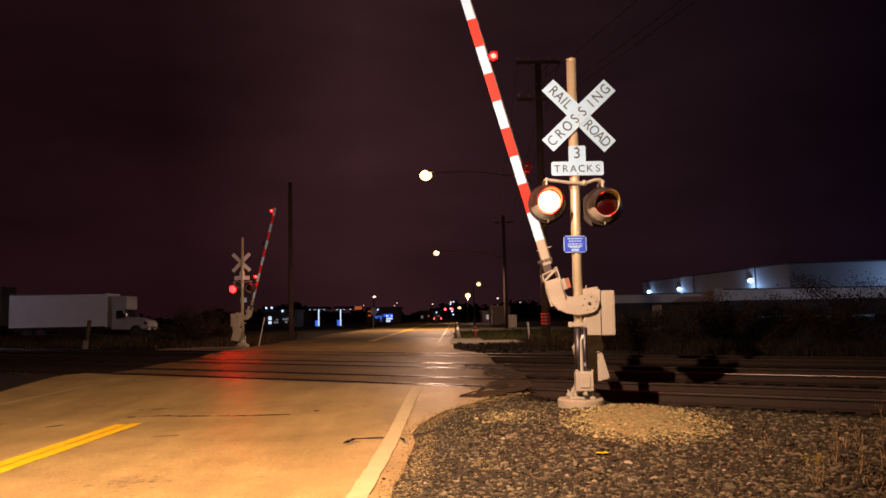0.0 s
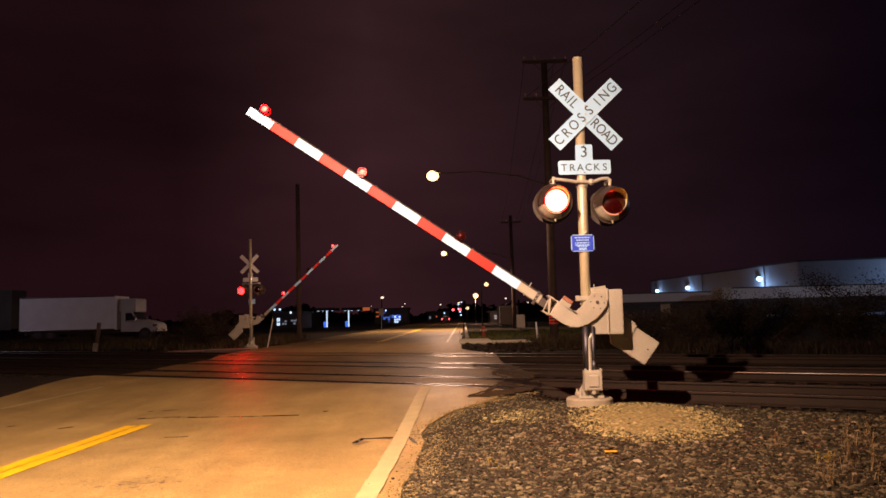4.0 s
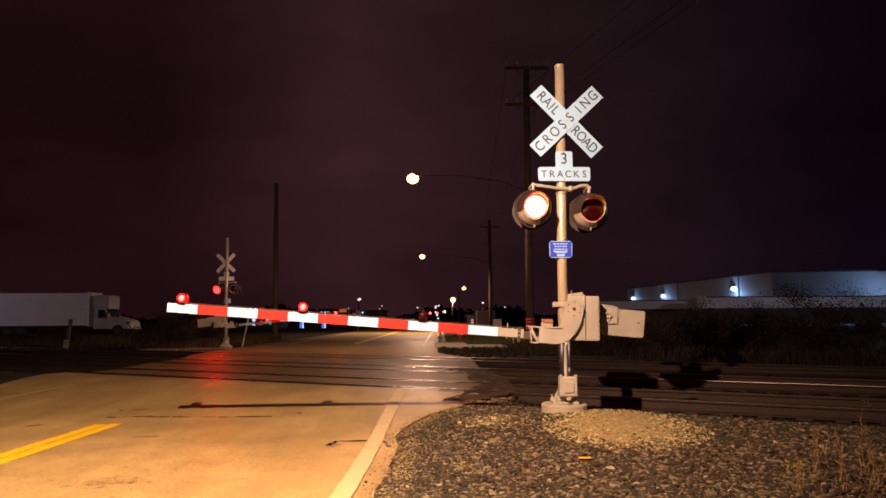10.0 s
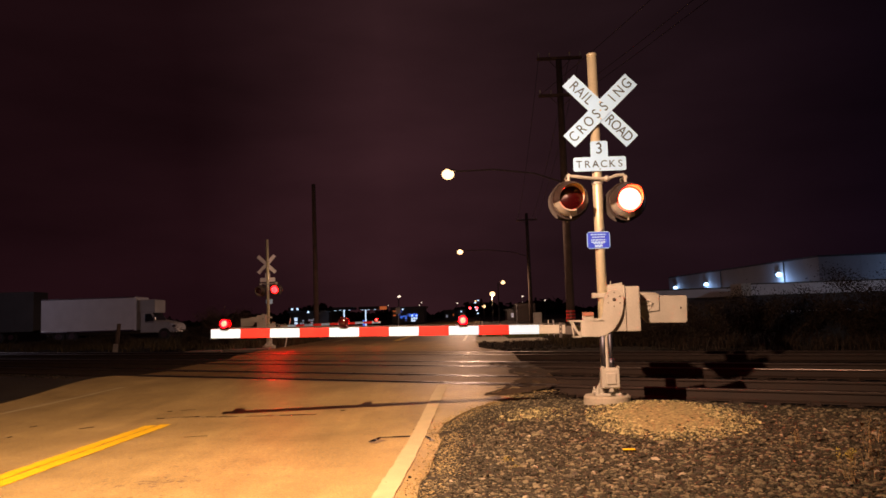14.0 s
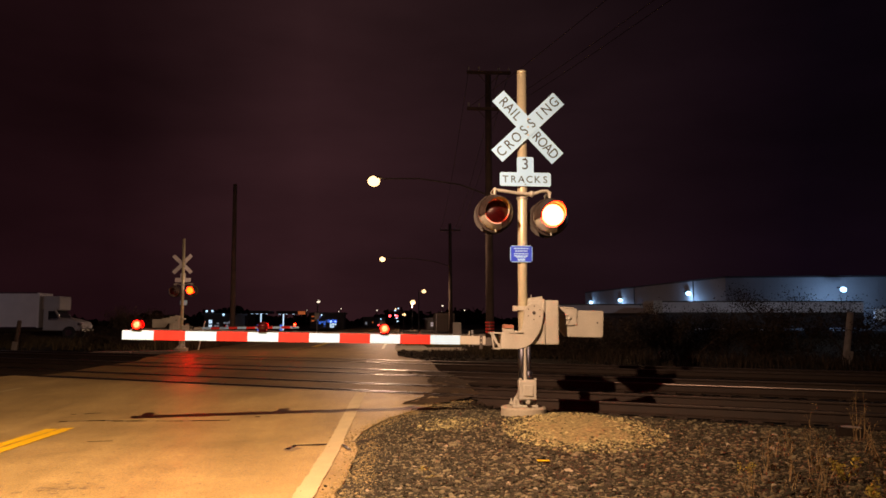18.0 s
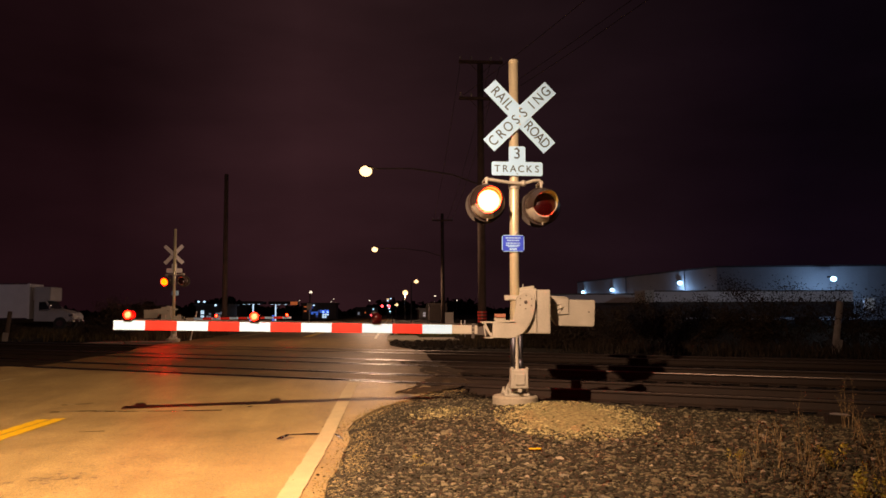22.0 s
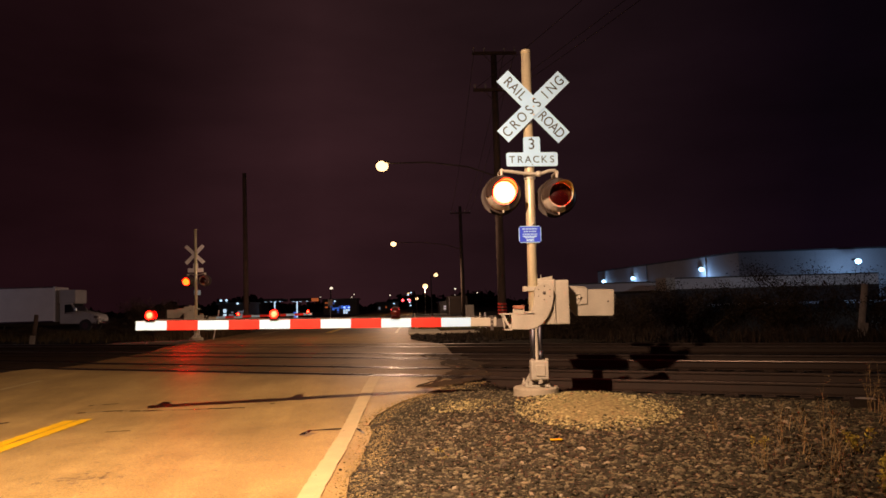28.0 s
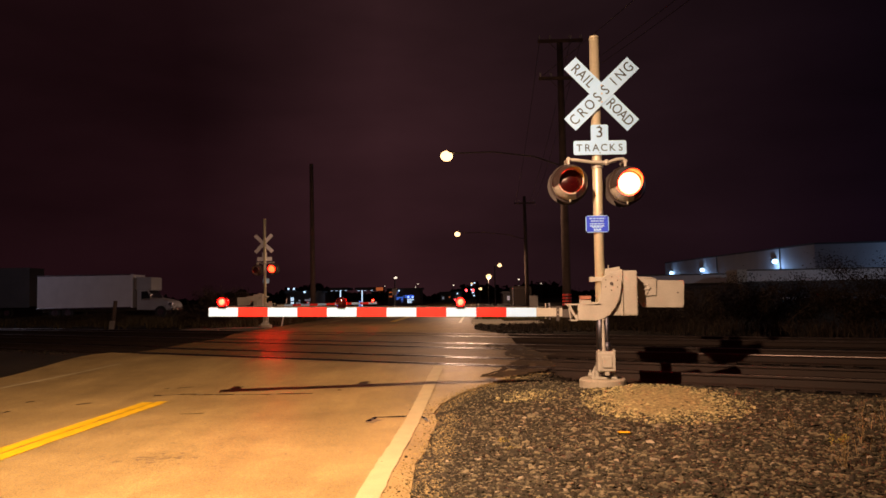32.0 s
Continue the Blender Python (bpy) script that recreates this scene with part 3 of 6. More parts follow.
# ---- railway tracks ----


def rail_shape():
    """Cross-section of a rail, standing on z = 0, its running surface at 0.186."""
    half = [(0.075, 0.0), (0.075, 0.012), (0.025, 0.030), (0.010, 0.045), (0.010, 0.130), (0.034, 0.143), (0.0365, 0.150), (0.0365, 0.1735)]
    return half


def make_rail(parent, u, x0, x1, glint_facet, dull):
    half = rail_shape()
    body = [(d, z) for d, z in half] + [(-d, z) for d, z in reversed(half)]
    crown = [(0.037, 0.174), (0.034, 0.179), (0.028, 0.1825), (0.020, 0.1845), (0.010, 0.1857)]
    top = crown + [(0.0, 0.186)] + [(-d, z) for d, z in reversed(crown)]
    # one rail gets a bright corner facet, tilted to throw the lamp's glint
    if glint_facet:
        top = top[:-1] + [(-0.0365, 0.1745), (-0.0385, 0.167), (-0.0370, 0.1665)]
    c, s = 1 / STEP, SKEW / STEP       # along-track direction is (c, -s)
    for name, outline, mat in (("rail", body, M["rail_steel"]), ("rail_head", top, M["rail_head_dull"] if dull else M["rail_corner"] if glint_facet else M["rail_head"])):
        vs, fs = [], []
        n = 24
        k = len(outline)
        for i in range(n + 1):
            x = x0 + (x1 - x0) * i / n
            y = u + NEAR_RAIL - SKEW * x
            for d, z in outline:
                vs.append((x + d * s, y + d * c, RAIL_TOP - 0.186 + z))
        for i in range(n):
            for j in range(k):
                a, b = i * k + j, i * k + (j + 1) % k
                fs.append((a, b, b + k, a + k))
        fs.append(tuple(range(k)))
        fs.append(tuple(n * k + j for j in reversed(range(k))))
        part(name, soup(name, vs, fs, mat), None, parent, "polished running surface" if name == "rail_head" else "")


def make_tracks():
    bm = bmesh.new()
    box(bm, -0.115, 0.115, -1.3, 1.3, -0.17, 0.0, 0.012)
    tie_mesh = finish(bm, "tie", M["tie_wood"])
    bm = bmesh.new()
    box(bm, -0.10, 0.10, -0.18, 0.18, 0.0, 0.018, 0.004)
    for sx in (-0.07, 0.07):
        for sy in (-0.10, 0.10):
            box(bm, sx - 0.012, sx + 0.012, sy - 0.012, sy + 0.012, 0.018, 0.045)
    plate_mesh = finish(bm, "tie_plate", M["rail_steel"])
    turn = math.degrees(math.atan(-SKEW))
    for k, u in enumerate(TRACKS):
        tr = thing("railway_track", Matrix(), "rusty steel rails on dark wooden ties in ballast", "railway track", "tracks of the crossing", "structure")
        for du in (0.0, GAUGE):
            make_rail(tr, u + du, -95.0, 70.0, k == 1 and du == 0, k == 0)
        xs = list(np.arange(1.75, 15.5 if k == 0 else 13.0, 0.52 / STEP)) + list(np.arange(-10.9 - 0.3 * k, -22, -0.52 / STEP))
        for x in xs:
            jx = x + random.uniform(-0.02, 0.02)
            y = u + GAUGE / 2 + NEAR_RAIL - SKEW * jx
            part("tie", tie_mesh, None, tr, at=pose(jx, y, RAIL_TOP - 0.204, 0, 0, turn + random.uniform(-1, 1)))
            if k == 0 and 2.0 < x < 13 or k == 1 and 2.0 < x < 9:
                for d in (-0.75, 0.75):
                    part("tie_plate", plate_mesh, None, tr, at=pose(jx + d * SKEW / STEP, y + d / STEP, RAIL_TOP - 0.204, 0, 0, turn))


make_tracks()

# ---- crossing signals with gates ----
L_MIDS = [-0.30, 1.22, 2.70, 4.17, 5.65, 7.10, 8.60, 10.10, 11.60, 13.10, 14.60, 16.10, 17.60, 19.10, 20.60, 22.10, 23.60, 25.10, 26.55, 28.02, 29.50, 30.95, 32.42]
LEFT_ON = [(m - 0.36, m + 0.36) for m in L_MIDS]
RIGHT_ON = [(a[1] - (0.10 if abs(a[1] - 6.01) < 0.02 else 0.0), b[0]) for a, b in zip(LEFT_ON[:-1], LEFT_ON[1:])]
LEFT_ON = [(a, b + (0.06 if abs(b - 6.01) < 0.02 else 0.0)) for a, b in LEFT_ON]


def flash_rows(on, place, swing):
    """Rows of a flashing lamp: its lit side faces the road while on; turning it away by swing degrees stands in for
    going dark.
    """
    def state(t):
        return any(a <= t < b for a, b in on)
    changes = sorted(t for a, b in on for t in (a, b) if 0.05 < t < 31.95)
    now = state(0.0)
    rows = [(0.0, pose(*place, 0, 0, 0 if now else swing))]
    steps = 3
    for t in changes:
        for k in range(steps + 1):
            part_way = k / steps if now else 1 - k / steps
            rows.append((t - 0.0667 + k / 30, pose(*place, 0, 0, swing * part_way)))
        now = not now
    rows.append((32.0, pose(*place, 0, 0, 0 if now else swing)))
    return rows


FLASHERS = []   # (object, rows) keyed at the end


def lens_mesh(core, ring="signal_red_lit"):
    """A round lamp unit: lit lens on -y, and on +y a dark lens added as its unlit look."""
    bm = bmesh.new()
    n, rings = 28, 4
    for side, mat in ((-1, 0), (1, 1)):
        loops = []
        for r in range(1, rings + 1):
            a = (0, 0.40, 0.75, 0.93, 1.0)[r]
            loops.append([bm.verts.new((0.1549 * a * math.cos(2 * math.pi * i / n), side * (0.012 + 0.030 * (1 - a * a)), 0.1549 * a * math.sin(2 * math.pi * i / n))) for i in range(n)])
        c = bm.verts.new((0, side * 0.042, 0))
        for i in range(n):
            bm.faces.new((c, loops[0][i], loops[0][(i + 1) % n])).material_index = 2 if mat == 0 else 1
            for r in range(rings - 1):
                bm.faces.new((loops[r][i], loops[r + 1][i], loops[r + 1][(i + 1) % n], loops[r][(i + 1) % n])).material_index = 1 if mat else (2 if r < 2 else 0)
        rim = loops[-1]
        if side == -1:
            first = rim
        else:
            for i in range(n):
                bm.faces.new((first[i], rim[i], rim[(i + 1) % n], first[(i + 1) % n])).material_index = 1
    return finish(bm, "lamp_unit", [M[ring], M["lens_dark"], M[core]], True)


LENS = lens_mesh("signal_core_lit")
FAR_LENS = lens_mesh("signal_far_lit")
AWAY_LENS = lens_mesh("signal_away_lit", "signal_away_lit")


def arm_lamp_mesh(side=0):
    """A small round lamp, lit towards one side along y, or towards both."""
    bm = bmesh.new()
    globe(bm, (0, 0, 0), 0.068, 1, 3)
    for f in bm.faces:
        c = f.calc_center_median().normalized()
        lit = c.y * side if side else abs(c.y)
        if lit > 0.55:
            f.material_index = 2 if lit > 0.80 else 0
    return finish(bm, "arm_lamp_lens", [M["arm_red_lit"], M["lens_dark"], M["arm_core_lit"]], True)


ARM_LENS = {side: arm_lamp_mesh(side) for side in (-1, 0, 1)}


def ring_plate(bm, r_in, r_out, y0, y1, n=36, mat=0):
    """A flat ring in the x-z plane."""
    loops = []
    for r, y in ((r_in, y0), (r_out, y0), (r_out, y1), (r_in, y1)):
        loops.append([bm.verts.new((r * math.cos(2 * math.pi * i / n), y, r * math.sin(2 * math.pi * i / n))) for i in range(n)])
    for a in range(4):
        p, q = loops[a], loops[(a + 1) % 4]
        for i in range(n):
            bm.faces.new((p[i], q[i], q[(i + 1) % n], p[(i + 1) % n])).material_index = mat


def light_meshes():
    """Background disc, lamp bowl with its pale door ring, and hood of one flashing light; it faces -y, its lens at the origin."""
    bm = bmesh.new()
    ring_plate(bm, 0.150, 0.258, 0.184, 0.190)
    ring_plate(bm, 0.250, 0.262, 0.178, 0.196)
    bmesh.ops.recalc_face_normals(bm, faces=bm.faces)
    for f in bm.faces:
        f.material_index = 1 if f.normal.y > 0.5 else 0
    disc = finish(bm, "background_disc", [M["disc_brown"], M["dark_steel"]])
    bm = bmesh.new()
    n = 32
    loops = []
    # door ring flares out from the lens, then the bowl closes behind the disc
    for r, y in ((0.156, -0.006), (0.172, -0.010), (0.222, 0.100), (0.232, 0.160), (0.165, 0.180), (0.158, 0.205), (0.12, 0.235), (0.06, 0.25)):
        loops.append([bm.verts.new((r * math.cos(2 * math.pi * i / n), y, r * math.sin(2 * math.pi * i / n))) for i in range(n)])
    for p, q in zip(loops[:-1], loops[1:]):
        for i in range(n):
            bm.faces.new((p[i], q[i], q[(i + 1) % n], p[(i + 1) % n]))
    bm.faces.new(loops[-1])
    rod(bm, (0, 0.20, 0.13), (0, 0.20, 0.345), 0.022)
    rod(bm, (0, 0.12, -0.222), (0, 0.12, -0.262), 0.013, 0.009, 8)
    bowl = finish(bm, "lamp_bowl", M["painted_aluminium"], False)
    bm = bmesh.new()
    n = 36
    sweep = math.radians(262)
    start = math.radians(62) - sweep / 2
    shells = []
    for thick in (0.0, 0.005):
        rows = []
        # a skirt that hugs the door ring, then the long visor
        for j, (k, rr) in enumerate(((-1, 0.234), (-0.5, 0.206), (0, 0.168), (1, 0.163), (2, 0.160), (3, 0.157))):
            row = []
            for i in range(n + 1):
                ang = start + sweep * i / n
                up = 0.5 + 0.5 * math.cos(ang - math.radians(80))
                length = 0.012 + 0.235 * up * up
                y = -0.014 - length * k / 3 if k >= 0 else (0.110 if k == -1 else 0.045)
                row.append(bm.verts.new(((rr + thick) * math.cos(ang), y - (thick if k < 0 else 0), (rr + thick) * math.sin(ang))))
            rows.append(row)
        shells.append(rows)
    inner, outer = shells
    for j in range(5):
        for i in range(n):
            bm.faces.new((inner[j][i], inner[j][i + 1], inner[j + 1][i + 1], inner[j + 1][i])).material_index = 1 if j >= 2 else 0
            bm.faces.new((outer[j][i], outer[j + 1][i], outer[j + 1][i + 1], outer[j][i + 1]))
    for j in (0, 5):
        for i in range(n):
            bm.faces.new((inner[j][i], inner[j][i + 1], outer[j][i + 1], outer[j][i]))
    hood = finish(bm, "hood", [M["hood_metal"], M["hood_glow_tint"]], True)
    return disc, bowl, hood


DISC, BOWL, HOOD = light_meshes()


def bolt_ring(bm, cx, cz, r, n, y, size=0.011, start=0.0):
    for i in range(n):
        a = start + 2 * math.pi * i / n
        rod(bm, (cx + r * math.cos(a), y, cz + r * math.sin(a)), (cx + r * math.cos(a), y - 0.014, cz + r * math.sin(a)), size, size, 6)


PIVOT = (0.125, -0.10, 1.300)
GATES = []


def crossing_signal(m, label, left_phase, right_phase, mid_phase, inner_phase, stripes, stripe_len, lettered=True, top=4.73, blade_size=(0.61, 0.114), arm_height=0.123, lamp_side=-1):
    """Mast with crossbuck, track-count sign, flashing lights and a gate; faces -y, arm towards -x."""
    sig = thing("crossing_signal", m, label, "crossing signal", "gated signals of the crossing")
    # footing and mast
    bm = bmesh.new()
    rod(bm, (0, 0, -0.45), (0, 0, 0.01), 0.31, 0.31, 36)
    rod(bm, (0, 0, 0.01), (0, 0, 0.03), 0.31, 0.290, 36)
    part("footing", bm, M["concrete"], sig, "round concrete footing")
    bm = bmesh.new()
    box(bm, -0.17, 0.17, -0.17, 0.17, -0.012, 0.018, 0.006)
    rod(bm, (0, 0, 0.015), (0, 0, 0.19), 0.105, 0.082, 20)
    for sx in (-1, 1):
        for sy in (-1, 1):
            prism_pts = [(0.07 * sx, 0.018), (0.145 * sx, 0.018), (0.075 * sx, 0.15)]
            prism(bm, prism_pts if sx > 0 else list(reversed(prism_pts)), 0.1 * sy - 0.007, 0.1 * sy + 0.007)
            rod(bm, (0.14 * sx, 0.14 * sy, 0.018), (0.14 * sx, 0.14 * sy, 0.085), 0.014, 0.014, 8)
            rod(bm, (0.14 * sx, 0.14 * sy, 0.018), (0.14 * sx, 0.14 * sy, 0.045), 0.027, 0.027, 6)
    part("mast_base", bm, M["painted_aluminium"], sig, "bolted cast aluminium base", at=pose(0, 0, 0.043))
    bm = bmesh.new()
    rod(bm, (0, 0, 0.05), (0, 0, top - 0.03), 0.067, 0.067, 24)
    rod(bm, (0, 0, top - 0.04), (0, 0, top), 0.071, 0.068, 24)
    part("mast", bm, M["mast_paint"], sig, "tall weathered metal mast", True)
    # junction box and conduit
    bm = bmesh.new()
    box(bm, -0.10, 0.14, -0.24, -0.10, 0.13, 0.40, 0.018)
    box(bm, -0.09, 0.13, -0.262, -0.236, 0.145, 0.385, 0.010)
    box(bm, -0.045, 0.085, -0.282, -0.258, 0.19, 0.34, 0.012)
    for bx in (-0.08, 0.12):
        rod(bm, (bx, -0.25, 0.41), (bx, -0.20, 0.41), 0.018, 0.018, 8)
    box(bm, -0.005, 0.045, -0.255, -0.20, 0.09, 0.14, 0.004)
    part("junction_box", bm, M["painted_aluminium"], sig, "grey junction box with a raised cover")
    bm = bmesh.new()
    tube(bm, [(0.0, -0.14, 0.39), (0.0, -0.13, 0.62), (-0.005, -0.12, 0.80), (0.05, -0.11, 0.88)], 0.026, 10)
    box(bm, -0.075, 0.02, -0.13, -0.05, 0.735, 0.765, 0.005)
    part("conduit", bm, M["painted_aluminium"], sig)
    # dark pipes added before the mast stand in for its shaded lower length
    bm = bmesh.new()
    rod(bm, (-0.035, -0.105, 0.36), (-0.035, -0.10, 0.98), 0.048, 0.048, 16)
    rod(bm, (0.055, -0.115, 0.36), (0.055, -0.11, 0.98), 0.030, 0.030, 14)
    rod(bm, (0.055, -0.115, 0.40), (0.055, -0.115, 0.52), 0.040, 0.040, 14)
    part("riser_pipe", bm, M["chrome_dull"], sig, "dark metal pipes added before the shaded lower mast", True)
    # gate mechanism
    bm = bmesh.new()
    box(bm, 0.055, 0.275, -0.085, 0.28, 0.87, 1.48, 0.014)
    part("mechanism_cover", bm, M["painted_aluminium"], sig)
    bm = bmesh.new()
    box(bm, 0.277, 0.49, -0.065, 0.28, 0.865, 1.475, 0.022)
    part("mechanism_housing", bm, M["painted_aluminium"], sig, "grey gate mechanism housing")
    bm = bmesh.new()
    box(bm, 0.268, 0.285, -0.098, -0.060, 0.87, 1.49, 0.004)
    box(bm, 0.06, 0.27, -0.05, 0.18, 1.482, 1.50, 0.004)
    prism(bm, [(0.06, 1.50), (0.27, 1.50), (0.27, 1.53)], -0.02, 0.15)
    rod(bm, (0.11, -0.03, 1.49), (0.11, -0.03, 1.55), 0.006, 0.006, 6)
    part("mechanism_lip", bm, M["painted_aluminium"], sig)
    for z in (1.02, 1.36):
        bm = bmesh.new()
        box(bm, -0.10, 0.08, -0.085, 0.085, z - 0.03, z + 0.03, 0.006)
        rod(bm, (-0.13, -0.06, z), (0.0, -0.06, z), 0.013, 0.013, 8)
        box(bm, -0.15, -0.10, -0.10, -0.01, z - 0.035, z + 0.035, 0.006)
        part("mast_clamp", bm, M["painted_aluminium"], sig)
    # crossbuck
    cb = (0.068, -0.085, 3.897)
    for name, y, turn, text in (("crossbuck_blade", cb[1], 46.2, [("R", -0.49), ("A", -0.375), ("I", -0.29), ("L", -0.215), ("R", 0.185), ("O", 0.298), ("A", 0.41), ("D", 0.52)]),
                                ("crossbuck_blade", cb[1] - 0.012, -43.8, [(c, (i - 3.5) * 0.148 + (0.012 if c == "I" else 0)) for i, c in enumerate("CROSSING")])):
        bm = bmesh.new()
        box(bm, -blade_size[0], blade_size[0], -0.004, 0.004, -blade_size[1], blade_size[1])
        for f in bm.faces:
            f.material_index = 1 if f.normal.y > 0.5 else 0
        blade = part(name, bm, [M["sign_white_light_tint"], M["sign_back"]], sig, "white reflective blade with black capitals", at=pose(cb[0], y, cb[2], 0, turn, 0))
        if lettered:
            for c, x in text:
                glyph = letters([(c, 0, 0, 0)], 0.2)
                bmesh.ops.scale(glyph, vec=(0.84, 1, 1), verts=glyph.verts)
                part("letter", glyph, M["sign_black"], blade, "black capital", at=pose(x, -0.0058, -0.002))
    bm = bmesh.new()
    for dx, dz in ((0, 0.16), (0, -0.16), (0.0, 0.0)):
        rod(bm, (cb[0] + dx, cb[1] - 0.028, cb[2] + dz * 0.72), (cb[0] + dx, 0.0, cb[2] + dz * 0.72), 0.012, 0.012, 8)
    box(bm, -0.09, 0.09, -0.075, 0.075, cb[2] - 0.14, cb[2] - 0.10, 0.004)
    box(bm, -0.09, 0.09, -0.075, 0.075, cb[2] + 0.10, cb[2] + 0.14, 0.004)
    part("crossbuck_bracket", bm, M["galvanised"], sig)
    # number of tracks
    bm = bmesh.new()
    t_shape = []
    for cx, cz, start in ((0.330, 3.06, -90), (0.330, 3.195, 0), (None, 3.225, 0.118), (0.090, 3.417, 0), (-0.090, 3.417, 90), (None, 3.225, -0.118), (-0.330, 3.195, 90), (-0.330, 3.06, 180)):
        if cx is None:
            t_shape.append((start, cz))
        else:
            r = 0.030 if abs(cx) > 0.2 else 0.028
            t_shape += [(cx + r * math.cos(math.radians(start + k * 18)), cz + r * math.sin(math.radians(start + k * 18))) for k in range(6)]
    prism(bm, t_shape, -0.086, -0.080)
    bmesh.ops.recalc_face_normals(bm, faces=bm.faces)
    for f in bm.faces:
        f.material_index = 1 if f.normal.y > 0.5 else 0
    board = part("track_sign", bm, [M["sign_white_light_tint"], M["sign_back"]], sig, "white sign with the number of tracks", at=pose(0.030, 0, 0.028))
    if lettered:
        for i, c in enumerate("TRACKS"):
            part("letter", letters([(c, 0, 0, 0)], 0.138), M["sign_black"], board, "black capital", at=pose((i - 2.5) * 0.112, -0.088, 3.122))
        part("numeral", letters([("3", 0, 0, 0)], 0.215), M["sign_black"], board, "black numeral", at=pose(0, -0.088, 3.335))
        for z in (3.055, 3.425):
            bm = bmesh.new()
            rod(bm, (0, -0.085, z), (0, -0.094, z), 0.008, 0.008, 8)
            part("sign_bolt", bm, M["dark_steel"], board)
    # blue notice
    bm = bmesh.new()
    box(bm, -0.155, 0.155, -0.084, -0.079, 1.995, 2.225)
    vert = [e for e in bm.edges if abs(e.verts[0].co.y - e.verts[1].co.y) > 0.003]
    bmesh.ops.bevel(bm, geom=vert, offset=0.02, segments=3, affect="EDGES")
    notice = part("notice_plate", bm, M["sign_white_light_tint"], sig, "small blue notice with white rim", at=pose(-0.032, 0, 0))
    bm = bmesh.new()
    box(bm, -0.146, 0.146, -0.0875, -0.083, 2.004, 2.216)
    part("notice_field", bm, M["sign_blue"], notice, "blue field")
    bm = bmesh.new()
    for z, w in ((2.185, 0.105), (2.150, 0.085), (2.112, 0.10), (2.083, 0.10), (2.066, 0.07), (2.038, 0.05), (2.022, 0.05)):
        x = -w
        rr = random.Random(int(z * 1000))
        while x < w:
            step = rr.uniform(0.012, 0.04)
            box(bm, x, min(w, x + step), -0.0895, -0.0870, z - 0.008, z + 0.008)
            x += step + 0.009
    part("notice_bars", bm, M["sign_white_light_tint"], notice, "rows of small white print")["kind"] = "stuff"
    bm = bmesh.new()
    box(bm, -0.02, 0.02, -0.08, -0.03, 2.03, 2.24, 0.003)
    rod(bm, (-0.01, -0.078, 2.235), (0.03, -0.075, 2.265), 0.012, 0.012, 8)
    part("notice_bracket", bm, M["galvanised"], sig)
    # flashing lights on their cross-pipe
    bm = bmesh.new()
    rod(bm, (0, 0, 2.885), (0, 0, 2.965), 0.082, 0.082, 20)
    tube(bm, [(-0.41, -0.10, 2.995), (-0.30, -0.105, 2.985), (-0.10, -0.11, 2.955), (0.10, -0.11, 2.945), (0.15, -0.11, 2.95), (0.25, -0.11, 2.985), (0.335, -0.11, 2.99), (0.355, -0.11, 2.96)], 0.024, 10)
    tube(bm, [(-0.41, -0.16, 2.995), (-0.41, 0.12, 2.995)], 0.026, 10)
    tube(bm, [(0.355, -0.16, 2.955), (0.355, 0.12, 2.955)], 0.026, 10)
    globe(bm, (0.11, -0.11, 2.945), 0.045)
    rod(bm, (0.02, -0.07, 2.93), (0.10, -0.11, 2.945), 0.026)
    part("light_crossarm", bm, M["painted_aluminium"], sig, "bent pipe carrying the lights")
    for x, z, phase in ((-0.41, 2.66, left_phase), (0.355, 2.62, right_phase)):
        for y, turn in ((-0.34, 0), (0.30, 180)):
            lp = pose(x, y, z, 0, 0, turn)
            part("background_disc", DISC, None, sig, "round dark brown backing disc", at=lp)
            part("lamp_bowl", BOWL, None, sig, "pale lamp body with a flared door ring", at=lp)
            part("hood", HOOD, None, sig, "hood over the lens", at=lp)
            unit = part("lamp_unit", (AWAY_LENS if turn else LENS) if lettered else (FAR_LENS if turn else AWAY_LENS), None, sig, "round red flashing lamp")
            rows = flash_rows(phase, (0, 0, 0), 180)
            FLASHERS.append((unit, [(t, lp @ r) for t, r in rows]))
    # the gate: bracket, arm, counterweight, all turning about the shaft
    bm = bmesh.new()
    outline = [(0.135 * math.cos(a), 0.135 * math.sin(a)) for a in np.linspace(math.radians(200), math.radians(-20), 14)]
    outline += [(0.125, -0.10), (0.10, -0.20), (0.05, -0.32), (-0.03, -0.42), (-0.12, -0.475), (-0.22, -0.492), (-0.45, -0.492), (-0.45, -0.285), (-0.22, -0.283), (-0.165, -0.25), (-0.14, -0.17)]
    prism(bm, list(reversed(outline)), -0.055, 0.0, 0.006)
    gate = part("gate_arm", bm, M["painted_aluminium"], sig, "red and white striped gate arm with counterweight")
    bm = bmesh.new()
    rod(bm, (0, 0.60, 0), (0, -0.062, 0), 0.024, 0.024, 14)
    bolt_ring(bm, 0, 0, 0.090, 6, -0.052, 0.0085, 0.5)
    box(bm, -0.016, 0.016, -0.075, -0.06, -0.016, 0.016, 0.004)
    part("shaft", bm, M["dark_steel"], gate, "bolted shaft")
    bm = bmesh.new()
    # open box end and tongue between bracket and arm
    prism(bm, [(-0.55, -0.50), (-0.45, -0.50), (-0.45, -0.485), (-0.55, -0.485)], -0.055, 0.16)
    prism(bm, [(-0.60, -0.290), (-0.14, -0.290), (-0.14, -0.272), (-0.60, -0.272)], -0.055, 0.16)
    prism(bm, [(-0.60, -0.290), (-0.55, -0.290), (-0.45, -0.49), (-0.47, -0.49)], -0.054, -0.035)
